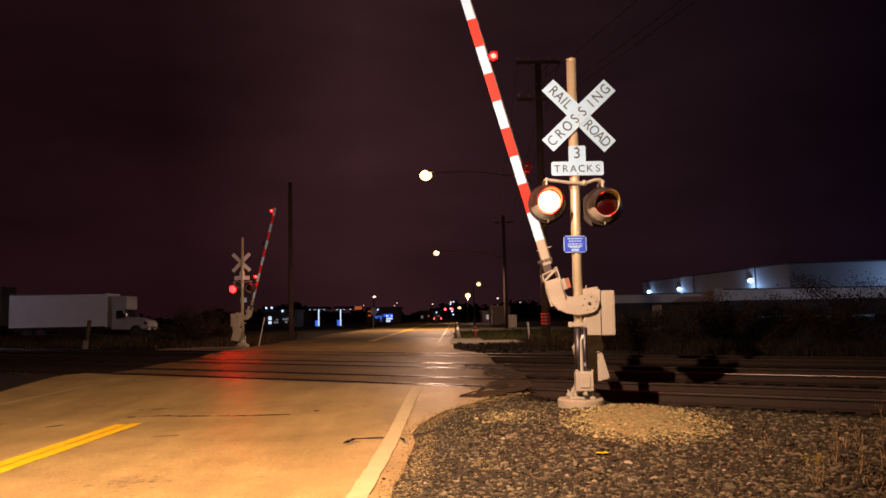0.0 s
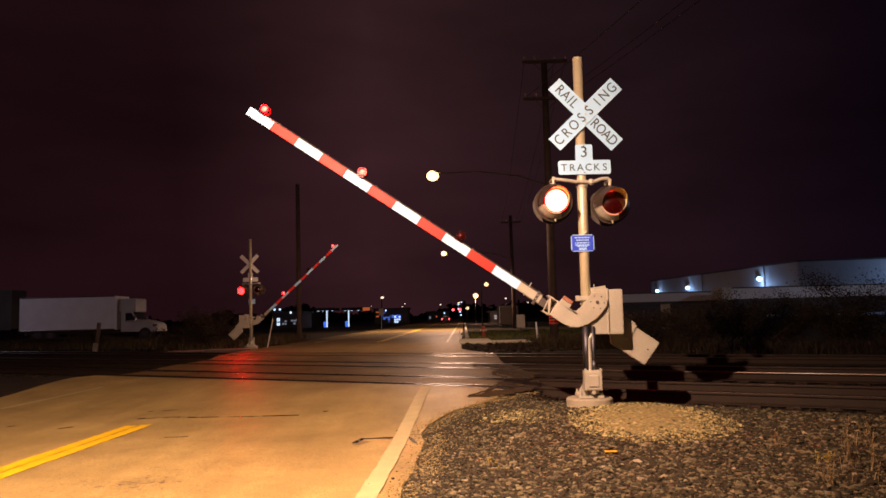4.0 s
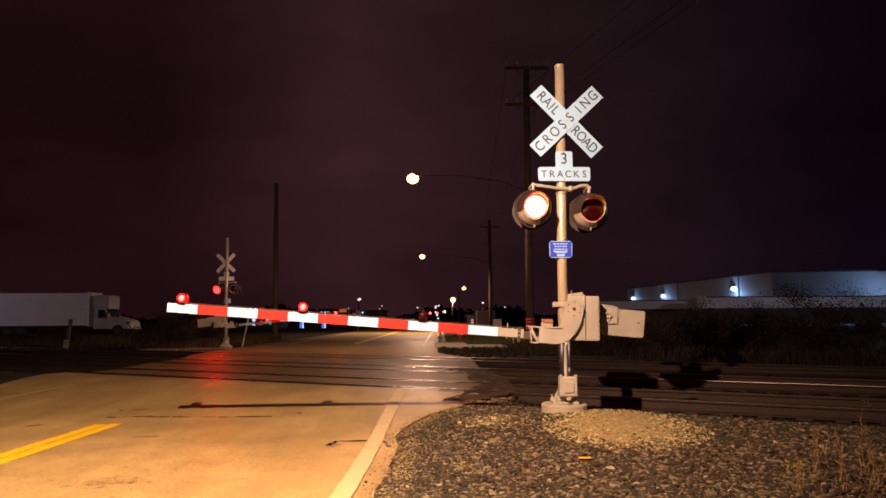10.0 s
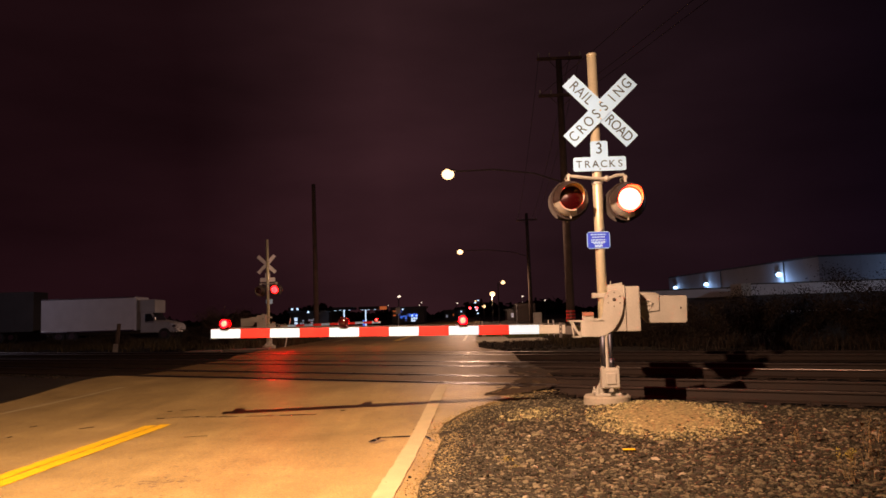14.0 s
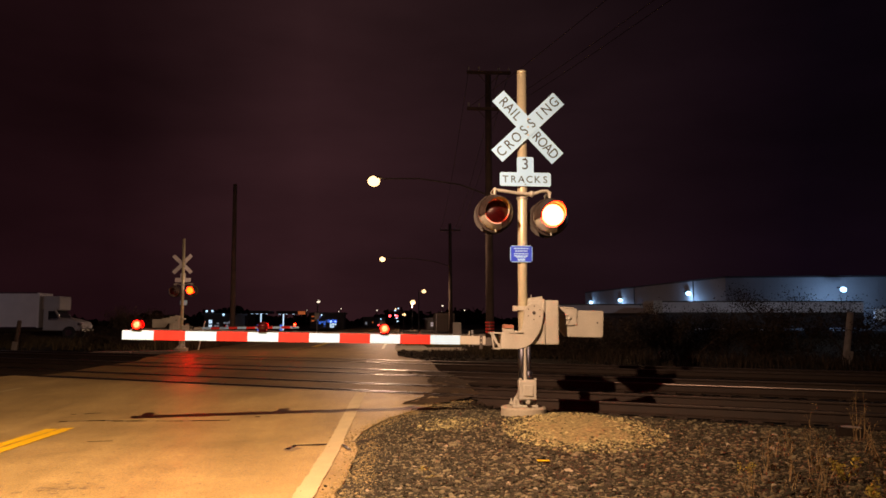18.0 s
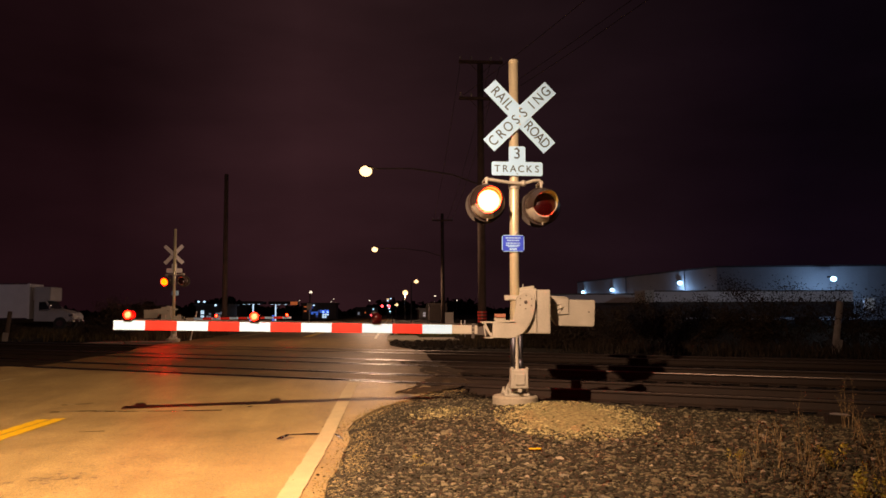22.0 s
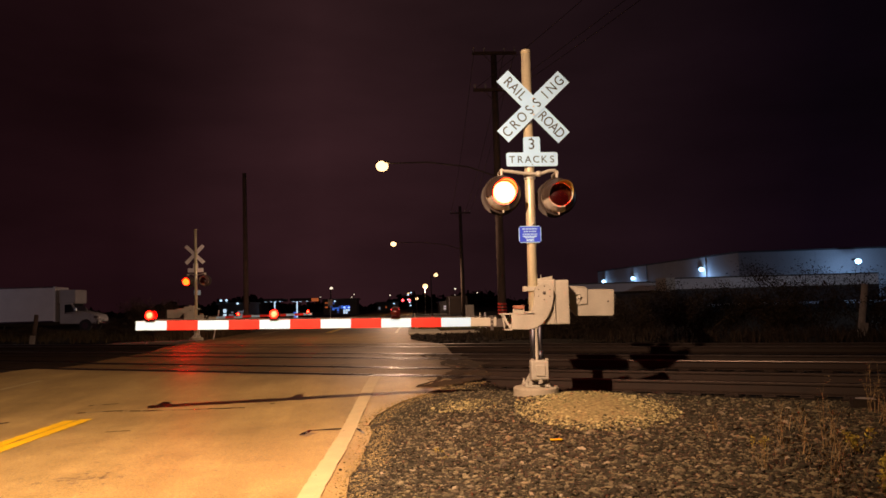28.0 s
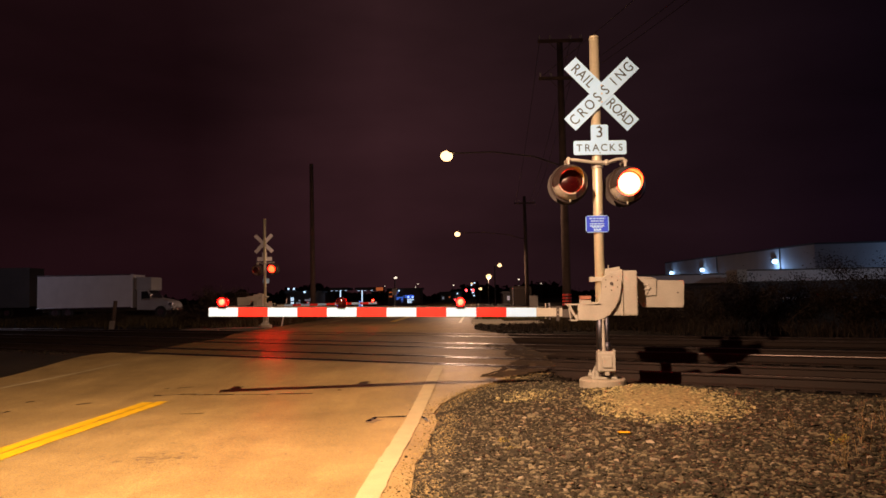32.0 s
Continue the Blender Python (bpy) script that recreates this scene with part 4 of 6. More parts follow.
    prism(bm, [(-0.555, -0.49), (-0.54, -0.49), (-0.57, -0.29), (-0.585, -0.29)], -0.054, -0.035)
    prism(bm, [(-0.45, -0.48), (-0.10, -0.48), (-0.10, -0.29), (-0.45, -0.29)], 0.14, 0.16)
    box(bm, -0.42, -0.27, -0.03, 0.06, -0.272, -0.215, 0.004)
    part("arm_bracket", bm, M["painted_aluminium"], gate)
    bm = bmesh.new()
    box(bm, -0.415, -0.275, -0.05, 0.07, -0.213, -0.165, 0.004)
    part("hinge_block", bm, M["hinge_brown"], gate, "small reddish block")
    bm = bmesh.new()
    box(bm, -0.85, -0.52, -0.045, -0.028, -0.455, -0.345, 0.004)
    box(bm, -0.74, -0.70, -0.06, -0.01, -0.50, -0.30, 0.004)
    part("arm_tongue", bm, M["dark_steel"], gate, "dark hinge plates at the arm's root")
    z0, z1 = -0.384 - arm_height / 2, -0.384 + arm_height / 2
    root = -0.66
    reach = -1.005
    bm = bmesh.new()
    box(bm, reach, root, -0.052, 0.004, z0 + 0.004, z1 - 0.004, 0.005)
    for bx in (-0.72, -0.92, -1.0):
        for bz in (-0.355, -0.412):
            rod(bm, (bx, -0.05, bz), (bx, -0.062, bz), 0.009, 0.009, 6)
    for bx, bz in ((-0.88, -0.29), (-0.88, -0.435)):
        rod(bm, (bx, -0.03, bz - 0.03), (bx, -0.03, bz + 0.03), 0.006, 0.006, 6)
    part("arm_root", bm, M["painted_aluminium"], gate, "bare aluminium root of the arm")
    for k in range(stripes):
        xa = reach - k * stripe_len
        bm = bmesh.new()
        box(bm, xa - stripe_len + 0.001, xa, -0.047, -0.003, z0, z1, 0.004)
        for gz in (z0 + 0.26 * arm_height, z0 + 0.50 * arm_height, z0 + 0.75 * arm_height):
            box(bm, xa - stripe_len + 0.004, xa - 0.004, -0.0490, -0.046, gz - 0.003, gz + 0.003)
        part("arm_stripe", bm, M["stripe_white_light_tint"] if k % 2 == 0 else M["stripe_red"], gate, "white reflective stripe" if k % 2 == 0 else "red reflective stripe")
    tip = reach - stripes * stripe_len
    bm = bmesh.new()
    tube(bm, [(root, -0.025, z1 + 0.012), (tip + 0.1, -0.025, z1 + 0.012)], 0.007, 6)
    x = reach
    while x > tip:
        rod(bm, (x, -0.025, z1 - 0.005), (x, -0.025, z1 + 0.030), 0.006, 0.006, 6)
        x -= stripe_len * 2 * 0.98
    part("arm_cable", bm, M["dark_steel"], gate, "cable along the arm's upper edge")
    for dx, phase in ((0.19, None), (1.81, mid_phase), (3.42, inner_phase)):
        lx, lz = tip + dx, z1 + 0.075
        bm = bmesh.new()
        box(bm, lx - 0.058, lx + 0.058, -0.075, 0.025, z1 - 0.004, z1 + 0.020, 0.004)
        for sy in (-0.064, 0.064):
            for r0, r1 in ((0.050, 0.064),):
                ring = bmesh.new()
                ring_plate(ring, r0 + 0.005, r1, sy - 0.006, sy + 0.006, 24)
                bmesh.ops.translate(ring, vec=(lx, -0.025, lz), verts=ring.verts)
                joined = bpy.data.meshes.new("ring")
                ring.to_mesh(joined)
                ring.free()
                bm.from_mesh(joined)
                bpy.data.meshes.remove(joined)
        part("arm_lamp", bm, M["lens_dark"], gate, "small dark red lamp housing")
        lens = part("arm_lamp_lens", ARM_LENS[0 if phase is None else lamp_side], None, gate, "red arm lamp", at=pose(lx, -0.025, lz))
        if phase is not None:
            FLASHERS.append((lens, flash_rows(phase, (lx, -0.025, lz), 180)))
    bm = bmesh.new()
    for y in (0.50, 0.56):
        prism(bm, list(reversed([(-0.10, 0.10), (0.10, 0.11), (0.60, 0.07), (0.60, -0.10), (0.30, -0.13), (0.05, -0.14), (-0.10, -0.08)])), y, y + 0.02)
    part("counterweight_arm", bm, M["painted_aluminium"], gate)
    bm = bmesh.new()
    prism(bm, list(reversed([(0.46, 0.055), (1.065, 0.05), (1.085, 0.045), (1.095, 0.025), (1.085, -0.30), (1.075, -0.32), (1.055, -0.33), (0.54, -0.325), (0.44, -0.20), (0.46, -0.17)])), 0.38, 0.49, 0.008)
    part("counterweight", bm, M["painted_aluminium"], gate, "flat grey counterweight plate")
    bm = bmesh.new()
    prism(bm, list(reversed([(0.32, 0.085), (0.70, 0.075), (0.70, -0.155), (0.56, -0.165), (0.42, -0.16), (0.35, -0.11), (0.32, -0.05)])), 0.355, 0.379, 0.004)
    part("counterweight_clamp", bm, M["painted_aluminium"], gate)
    bm = bmesh.new()
    tube(bm, [(0.37, 0.32, -0.015), (0.57, 0.32, -0.015)], 0.014, 8)
    tube(bm, [(0.38, 0.335, -0.075), (0.56, 0.335, -0.075)], 0.014, 8)
    for gx in (0.36, 0.58):
        tube(bm, [(gx, 0.33, -0.015), (gx, 0.33, -0.075)], 0.014, 8)
    rod(bm, (0.36, 0.356, -0.045), (0.36, 0.322, -0.045), 0.026, 0.026, 10)
    rod(bm, (0.58, 0.356, -0.045), (0.58, 0.322, -0.045), 0.026, 0.026, 10)
    rod(bm, (0.47, 0.356, -0.045), (0.47, 0.340, -0.045), 0.135, 0.130, 30)
    tube(bm, [(0.12, 0.36, 0.092), (0.46, 0.36, 0.088), (0.66, 0.36, 0.080)], 0.013, 8)
    part("clamp_grip", bm, M["painted_aluminium"], gate)
    bm = bmesh.new()
    rod(bm, (1.0, 0.385, -0.12), (1.0, 0.374, -0.12), 0.012, 0.012, 8)
    part("plug", bm, M["dark_steel"], gate)
    GATES.append(gate)
    return sig


near_signal = crossing_signal(pose(1.84, 10.30, 0.325, 0, 0.35, 0), "grey railway crossing mast with striped gate on gravel", LEFT_ON, RIGHT_ON, LEFT_ON, RIGHT_ON, 11, 0.4035)
far_signal = crossing_signal(pose(-9.45, 35.6, 0.30, 0, 0.3, 180), "grey crossing mast with striped gate beyond the tracks", RIGHT_ON, LEFT_ON, RIGHT_ON, LEFT_ON, 11, 0.4035, False, 5.08, (0.58, 0.085), 0.10, 1)

NEAR_ANGLES = [(0, 74.2), (0.5, 66.7), (1, 59.3), (1.5, 53.1), (2, 48.9), (2.5, 45.2), (3, 41.3), (3.5, 37.6), (4.5, 31.0), (5.5, 24.9), (6, 22.0), (6.5, 19.2), (7, 16.7), (7.5, 14.3),
               (8, 12.0), (8.5, 9.9), (9, 7.8), (9.5, 5.9), (10, 4.2), (10.5, 2.2), (11, 0.9), (11.4, 0.7), (12, 0.7), (32, 0.7)]
FAR_ANGLES = [(0, 76.2), (1, 68.4), (2, 59.2), (3, 50.4), (3.5, 46.4), (4.5, 38.6), (5.5, 31.5), (6, 27.9), (6.5, 24.6), (7, 21.5), (7.5, 18.8), (8, 16.4), (8.5, 14.0), (9, 11.0),
              (9.5, 7.6), (10, 4.8), (10.5, 2.2), (11, 0.6), (11.4, 0.2), (12, 0.2), (32, 0.2)]


def motions():
    """Both gates come down; the lamps flash by turns."""
    walk(GATES[0], [(t, pose(*PIVOT, 0, a, 0)) for t, a in NEAR_ANGLES])
    walk(GATES[1], [(t, pose(*PIVOT, 0, a, 0)) for t, a in FAR_ANGLES])
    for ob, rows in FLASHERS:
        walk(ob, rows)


# ---- poles, luminaires and wires ----


def utility_pole(x, y, height, radius, label, arms=(), luminaire=None, bands=False, lean=0.0, lit="sodium_lit"):
    z = ground_at(x, y)
    pole = thing("utility_pole", pose(x, y, z, 0, lean, 0), label, "utility pole", "wooden poles along the road")
    bm = bmesh.new()
    rod(bm, (0, 0, -0.3), (0, 0, height), radius, radius * 0.68, 16)
    part("pole_shaft", bm, M["pole_wood"], pole, "", True)
    for az, half in arms:
        bm = bmesh.new()
        box(bm, -half, half, -radius - 0.10, -radius + 0.02, az - 0.06, az + 0.06, 0.008)
        tube(bm, [(-half * 0.55, -radius - 0.03, az), (0, -radius, az - 0.55), (half * 0.55, -radius - 0.03, az)], 0.015, 6)
        part("crossarm", bm, M["pole_wood"], pole)
        for k in (-0.92, -0.45, 0.45, 0.92):
            bm = bmesh.new()
            rod(bm, (half * k, -radius - 0.04, az + 0.05), (half * k, -radius - 0.04, az + 0.16), 0.02, 0.02, 8)
            rod(bm, (half * k, -radius - 0.04, az + 0.14), (half * k, -radius - 0.04, az + 0.24), 0.05, 0.035, 10)
            part("insulator", bm, M["trailer_grey"], pole)
    if luminaire:
        lx, ly, lz = luminaire[0] - x, luminaire[1] - y, luminaire[2] - z
        d = Vector((lx, ly, 0)).normalized()
        bm = bmesh.new()
        tube(bm, [(0, 0, lz - 0.7), (lx * 0.25, ly * 0.25, lz - 0.2), (lx * 0.6, ly * 0.6, lz + 0.1), (lx * 0.93, ly * 0.93, lz + 0.14)], 0.03, 8)
        part("lamp_arm", bm, M["dark_steel"], pole)
        turn = Matrix.Translation((lx, ly, lz)) @ d.to_track_quat("X", "Z").to_matrix().to_4x4()
        bm = bmesh.new()
        globe(bm, (0, 0, 0.16), 0.34, 0, 3, 0.32)
        bmesh.ops.delete(bm, geom=[v for v in bm.verts if v.co.z < 0.13], context="VERTS")
        bmesh.ops.scale(bm, vec=(1.0, 0.5, 1), verts=bm.verts)
        bmesh.ops.transform(bm, matrix=turn, verts=bm.verts)
        head = part("luminaire", bm, M["dark_steel"], pole, "lit street lamp head", True)
        bm = bmesh.new()
        globe(bm, (0.04, 0, 0.04), 0.27, 0, 3, 0.85)
        bmesh.ops.transform(bm, matrix=turn, verts=bm.verts)
        part("refractor", bm, M[lit], head, "glowing sodium lamp", True)
    if bands:
        for k in range(4):
            bm = bmesh.new()
            zz = 0.86 + k * 0.13
            rod(bm, (0, 0, zz), (0, 0, zz + 0.075), radius + 0.012, radius + 0.012, 20)
            part("reflective_band", bm, M["reflector_red"], pole, "red reflective band")
    return pole


utility_pole(4.5, 1.9, 9.5, 0.19, "wooden pole with a street lamp beside the road", [], (-1.75, 3.25, 6.42))
utility_pole(13.0, -0.5, 12.6, 0.19, "tall wooden utility pole beside the tracks", [(12.2, 1.1)])
utility_pole(4.28, 31.5, 12.1, 0.185, "tall wooden utility pole with red bands and a street lamp", [(12.0, 0.95), (10.4, 0.95)], (-0.60, 32.5, 7.58), True)
utility_pole(5.8, 69.0, 10.4, 0.20, "wooden utility pole with a street lamp", [(9.75, 0.95)], (-0.41, 69.7, 7.3), lean=-0.4)
utility_pole(-9.05, 45.0, 9.5, 0.17, "bare weathered wooden pole beside the far gate", lean=-0.3)


def wire(a, b, sag, radius=0.012):
    a, b = Vector(a), Vector(b)
    pts = []
    for i in range(25):
        k = i / 24
        p = a.lerp(b, k)
        p.z -= sag * 4 * k * (1 - k)
        pts.append(p)
    bm = bmesh.new()
    tube(bm, pts, radius, 5)
    ob = part("overhead_wire", bm, M["wire_black"])
    tagged(ob, "thin dark overhead wire between wooden poles", "wire", "overhead wires")


for k in (-0.92, 0.45, 0.92):
    wire((4.28 + k * 0.95, 31.26, 10.64), (13.0 + k * 1.1, -0.74, 12.45), 0.5)
    wire((4.28 + k * 0.95, 31.26, 12.24), (5.8 + k * 0.95, 68.76, 10.15), 0.6)


def street_lamp(x, y, height, lit, size, label, arm=0.0):
    z = ground_at(x, y)
    lampost = thing("street_lamp", pose(x - arm, y, z), label, "street lamp", "lamps along the far road")
    bm = bmesh.new()
    rod(bm, (0, 0, -0.1), (0, 0, height - z), 0.09, 0.055, 10)
    rod(bm, (0, 0, 0), (0, 0, 0.35), 0.15, 0.12, 10)
    part("lamp_post", bm, M["dark_steel"], lampost)
    bm = bmesh.new()
    tube(bm, [(0, 0, height - z - 0.5), (arm * 0.6, 0, height - z), (arm, 0, height - z + 0.1)], 0.035, 6)
    box(bm, arm - 0.3, arm + 0.3, -0.18, 0.18, height - z + 0.06, height - z + 0.18, 0.04)
    part("lamp_head", bm, M["dark_steel"], lampost)
    bm = bmesh.new()
    globe(bm, (arm, 0, height - z), size, 0, 2, 0.85)
    part("lamp_globe", bm, M[lit], lampost, "glowing lamp", True)


# posts for the two added lamps, which stand out of view
street_lamp(-46.0, 50.0, 9.45, "cold_lit", 0.3, "unseen tall lamp on a dark post, added to light the yard", 0.1)
street_lamp(35.0, 43.0, 9.45, "cold_lit", 0.3, "unseen tall lamp on a dark post, added to light the yard", 0.1)
street_lamp(4.33, 90, 5.16, "sodium_far_lit", 0.28, "glowing street lamp on a curved arm", 0.6)
street_lamp(4.02, 120, 4.6, "sodium_far_lit", 0.44, "glowing street lamp on a dark post", 0.1)
street_lamp(3.51, 160, 3.06, "sodium_far_lit", 0.36, "far glowing street lamp on a dark post", 0.1)
street_lamp(2.0, 185, 4.7, "sodium_far_lit", 0.22, "far glowing street lamp on a dark post", 0.1)
street_lamp(10.24, 140, 4.51, "white_far_lit", 0.20, "small white yard lamp on a post", 0.1)
street_lamp(-11.73, 130, 4.99, "white_far_lit", 0.26, "white car-park lamp on a dark post", 0.1)
for x, h, s in ((-18.28, 6.77, 0.30), (-12.15, 5.05, 0.16), (-12.78, 4.33, 0.14), (-2.71, 4.57, 0.22), (-21.0, 4.6, 0.12), (14.5, 4.2, 0.14), (20.5, 4.6, 0.18)):
    street_lamp(x, 200, h, "white_far_lit", s, "small far lamp on a dark post", 0.1)
for x, h in ((2.42, 4.57), (1.76, 4.09), (1.72, 3.07), (2.06, 2.4), (2.29, 1.7)):
    street_lamp(x, 170, h, "cold_far_lit", 0.22, "small bluish far lamp on a dark post", 0.05)

# ---- vehicles and buildings round about ----


def wheel(parent, x, y, r=0.48, w=0.28):
    bm = bmesh.new()
    rod(bm, (x, y - w / 2, r), (x, y + w / 2, r), r, r, 20)
    tyre = part("tyre", bm, M["rubber"], parent)
    bm = bmesh.new()
    rod(bm, (x, y - w / 2 - 0.01, r), (x, y - w / 2 + 0.03, r), r * 0.55, r * 0.5, 14)
    part("rim", bm, M["chrome"], tyre)


def box_truck(m):
    tr = thing("box_truck", m, "white box truck parked on dark ground", "truck")
    bm = bmesh.new()
    box(bm, -8.05, 0, 0, 2.5, 0.85, 3.62, 0.03)
    part("cargo_box", bm, M["truck_white"], tr, "plain white cargo box")
    for k in range(1, 13):
        bm = bmesh.new()
        x = -8.05 + k * 0.62
        box(bm, x - 0.006, x + 0.006, -0.003, 0.0, 0.95, 3.5)
        part("panel_seam", bm, M["truck_white"], tr)
    bm = bmesh.new()
    box(bm, -8.06, 0.01, -0.03, 0.02, 0.80, 0.93, 0.01)
    box(bm, -8.06, 0.01, -0.03, 0.02, 3.56, 3.66, 0.01)
    part("box_trim", bm, M["chrome"], tr, "bright metal corner trim")
    bm = bmesh.new()
    box(bm, -7.9, 3.1, 0.6, 1.9, 0.55, 0.80, 0.02)
    part("chassis", bm, M["dark_steel"], tr)
    bm = bmesh.new()
    box(bm, -0.12, 0.05, -0.04, 0.05, 0.85, 3.64, 0.02)
    part("corner_post", bm, M["sign_back"], tr, "bright pale corner post")
    bm = bmesh.new()
    box(bm, 0.15, 1.55, 0.15, 2.35, 2.25, 3.38, 0.10)
    part("roof_fairing", bm, M["trailer_grey"], tr, "grey fairing above the cab")
    bm = bmesh.new()
    cab = [(0.30, 0.65), (0.30, 2.30), (1.22, 2.32), (1.64, 1.62), (2.42, 1.52), (3.15, 1.30), (3.32, 1.05), (3.32, 0.62), (2.80, 0.60), (2.75, 0.85), (2.48, 1.05), (2.15, 1.0), (1.94, 0.80), (1.90, 0.60)]
    prism(bm, list(reversed(cab)), 0.15, 2.35, 0.05)
    part("cab", bm, M["trailer_grey"], tr, "pale grey cab with a long bonnet")
    bm = bmesh.new()
    prism(bm, list(reversed([(0.70, 1.55), (0.70, 2.18), (1.19, 2.20), (1.50, 1.58)])), 0.135, 0.155)
    prism(bm, list(reversed([(1.27, 2.24), (1.31, 2.24), (1.68, 1.66), (1.64, 1.62)])), 0.3, 2.2)
    part("cab_window", bm, M["glass_dark"], tr, "dark side window")
    for name, dims in (("window_trim", (0.70, 1.45, 0.10, 0.16, 1.47, 1.52, 0.01)), ("wing_mirror", (1.48, 1.64, -0.10, 0.16, 1.55, 1.95, 0.02)),
                       ("bumper", (3.20, 3.38, 0.10, 2.4, 0.55, 0.80, 0.04)), ("headlamp", (2.98, 3.31, 0.12, 0.35, 1.02, 1.24, 0.04))):
        bm = bmesh.new()
        box(bm, *dims)
        part(name, bm, M["chrome"], tr, "bright chromed metal")
    for x, r in ((-6.6, 0.5), (-5.5, 0.5), (2.32, 0.48)):
        wheel(tr, x, 0.25, r)
        wheel(tr, x, 2.25, r)
    return tr


box_truck(pose(-27.6, 62.0, 0.23))


def trailer(m, length, height, label, material, floor_z=1.1, nose=False):
    tl = thing("semi_trailer", m, label, "trailer", "parked trailers")
    bm = bmesh.new()
    box(bm, 0, length, 0, 2.5, floor_z, height, 0.03)
    part("trailer_body", bm, M[material], tl)
    for k in range(int(length / 1.2) + 1):
        bm = bmesh.new()
        x = min(length - 0.02, k * 1.2)
        box(bm, x - 0.02, x + 0.02, -0.018, 0.0, floor_z + 0.08, height - 0.08)
        part("side_post", bm, M[material], tl)
    bm = bmesh.new()
    box(bm, -0.02, length + 0.02, -0.03, 0.02, floor_z - 0.1, floor_z + 0.08, 0.01)
    box(bm, -0.02, length + 0.02, -0.03, 0.02, height - 0.08, height + 0.02, 0.01)
    part("trailer_rail", bm, M["dark_steel"], tl)
    # dark panel added where only shade lies under the raised body
    if floor_z > 1.5:
        bm = bmesh.new()
        box(bm, 0.02, length - 0.02, 0.02, 2.45, 0.75, floor_z - 0.1, 0.02)
        part("side_skirt", bm, M["container_dark"], tl, "dark panel in place of the shade below the body")
    if nose:
        bm = bmesh.new()
        box(bm, -0.33, 0.45, -0.06, 2.4, floor_z + 0.05, height + 0.04, 0.02)
        part("nose_panel", bm, M["cabinet_beige"], tl, "beige nose panel")
    for x in (1.4, 2.6, length - 3.4):
        for y in (0.3, 2.2):
            wheel(tl, x, y, 0.5)
    return tl


trailer(pose(-57.2, 70.0, 0.22), 16.2, 4.75, "dark grey semi-trailer parked beyond a truck", "building_dark")
trailer(pose(13.2, 64.0, 0.22), 9.7, 2.80, "pale low trailer parked before a warehouse", "truck_white", 1.95)
trailer(pose(21.9, 60.0, 0.22), 17.6, 2.95, "long pale trailer with a beige nose panel before a warehouse", "truck_white", 1.95, True)


def container(m):
    c = thing("shipping_container", m, "dark ribbed steel container behind shrubs", "container")
    bm = bmesh.new()
    box(bm, 0, 4.5, 0, 2.3, 0.05, 1.72, 0.03)
    part("container_body", bm, M["container_dark"], c)
    for k in range(18):
        bm = bmesh.new()
        x = 0.15 + k * 0.245
        box(bm, x, x + 0.12, -0.035, 0.0, 0.15, 1.62)
        part("container_rib", bm, M["container_dark"], c)


container(pose(14.5, 50.0, 0.20))


def warehouse():
    w = thing("warehouse", Matrix(), "long pale metal warehouse with cold wall lamps", "warehouse")
    near, far, right = (47.6, 103.0), (42.6, 160.0), (140.0, 89.0)
    top = 7.65
    base = 0.2

    def slab(a, b, thick, name, mat, z0, z1, n):
        ax, ay = a
        bx, by = b
        d = Vector((bx - ax, by - ay, 0))
        ln = d.length
        turn = Matrix.Translation((ax, ay, 0)) @ Matrix.Rotation(math.atan2(d.y, d.x), 4, "Z")
        for k in range(n):
            bm = bmesh.new()
            box(bm, ln * k / n + 0.015, ln * (k + 1) / n - 0.015, 0, thick, z0, z1, 0.0, turn)
            part(name, bm, M[mat], w)
        return turn, ln

    turn_side, ln_side = slab(far, near, 0.3, "wall_panel", "warehouse_wall", base, top, 14)
    turn_front, ln_front = slab(near, right, 0.3, "wall_panel", "warehouse_wall", base, top, 18)
    for turn, ln in ((turn_side, ln_side), (turn_front, ln_front)):
        bm = bmesh.new()
        box(bm, 0, ln, -0.08, 0.35, top, top + 0.22, 0.0, turn)
        part("roof_edge", bm, M["roof_dark"], w)
        k = 26.0
        while k < ln:
            bm = bmesh.new()
            tube(bm, [turn @ Vector((k, -0.1, base)), turn @ Vector((k, -0.1, top))], 0.07, 6)
            part("downpipe", bm, M["dark_steel"], w)
            k += 22.0
    bm = bmesh.new()
    vs = [bm.verts.new(p) for p in ((near[0], near[1], top + 0.15), (right[0], right[1], top + 0.15), (right[0] - 5, 160, top + 1.2), (far[0], far[1], top + 0.15))]
    bm.faces.new(vs)
    out = bmesh.ops.extrude_face_region(bm, geom=bm.faces[:])
    bmesh.ops.translate(bm, vec=(0, 0, -0.12), verts=[v for v in out["geom"] if isinstance(v, bmesh.types.BMVert)])
    part("roof", bm, M["roof_dark"], w)
    for x, y, z, r in ((42.6, 155.5, 5.52, 0.38), (44.0, 140.0, 5.55, 0.40), (46.4, 113.3, 5.85, 0.40), (61.3, 97.2, 5.78, 0.42)):
        bm = bmesh.new()
        box(bm, x - 0.3, x + 0.3, y + 0.1, y + 1.0, z + 0.2, z + 0.4, 0.02)
        lampbox = part("wall_lamp", bm, M["dark_steel"], w)
        bm = bmesh.new()
        globe(bm, (x, y, z), r, 0, 2, 0.85)
        part("lamp_glass", bm, M["cold_lit"], lampbox, "cold white wall lamp", True)
    bm = bmesh.new()
    box(bm, 64.9, 66.3, 96.2, 96.5, 1.6, 3.1, 0.02)
    part("lit_door", bm, M["window_lit"], w, "small lit pane")


warehouse()


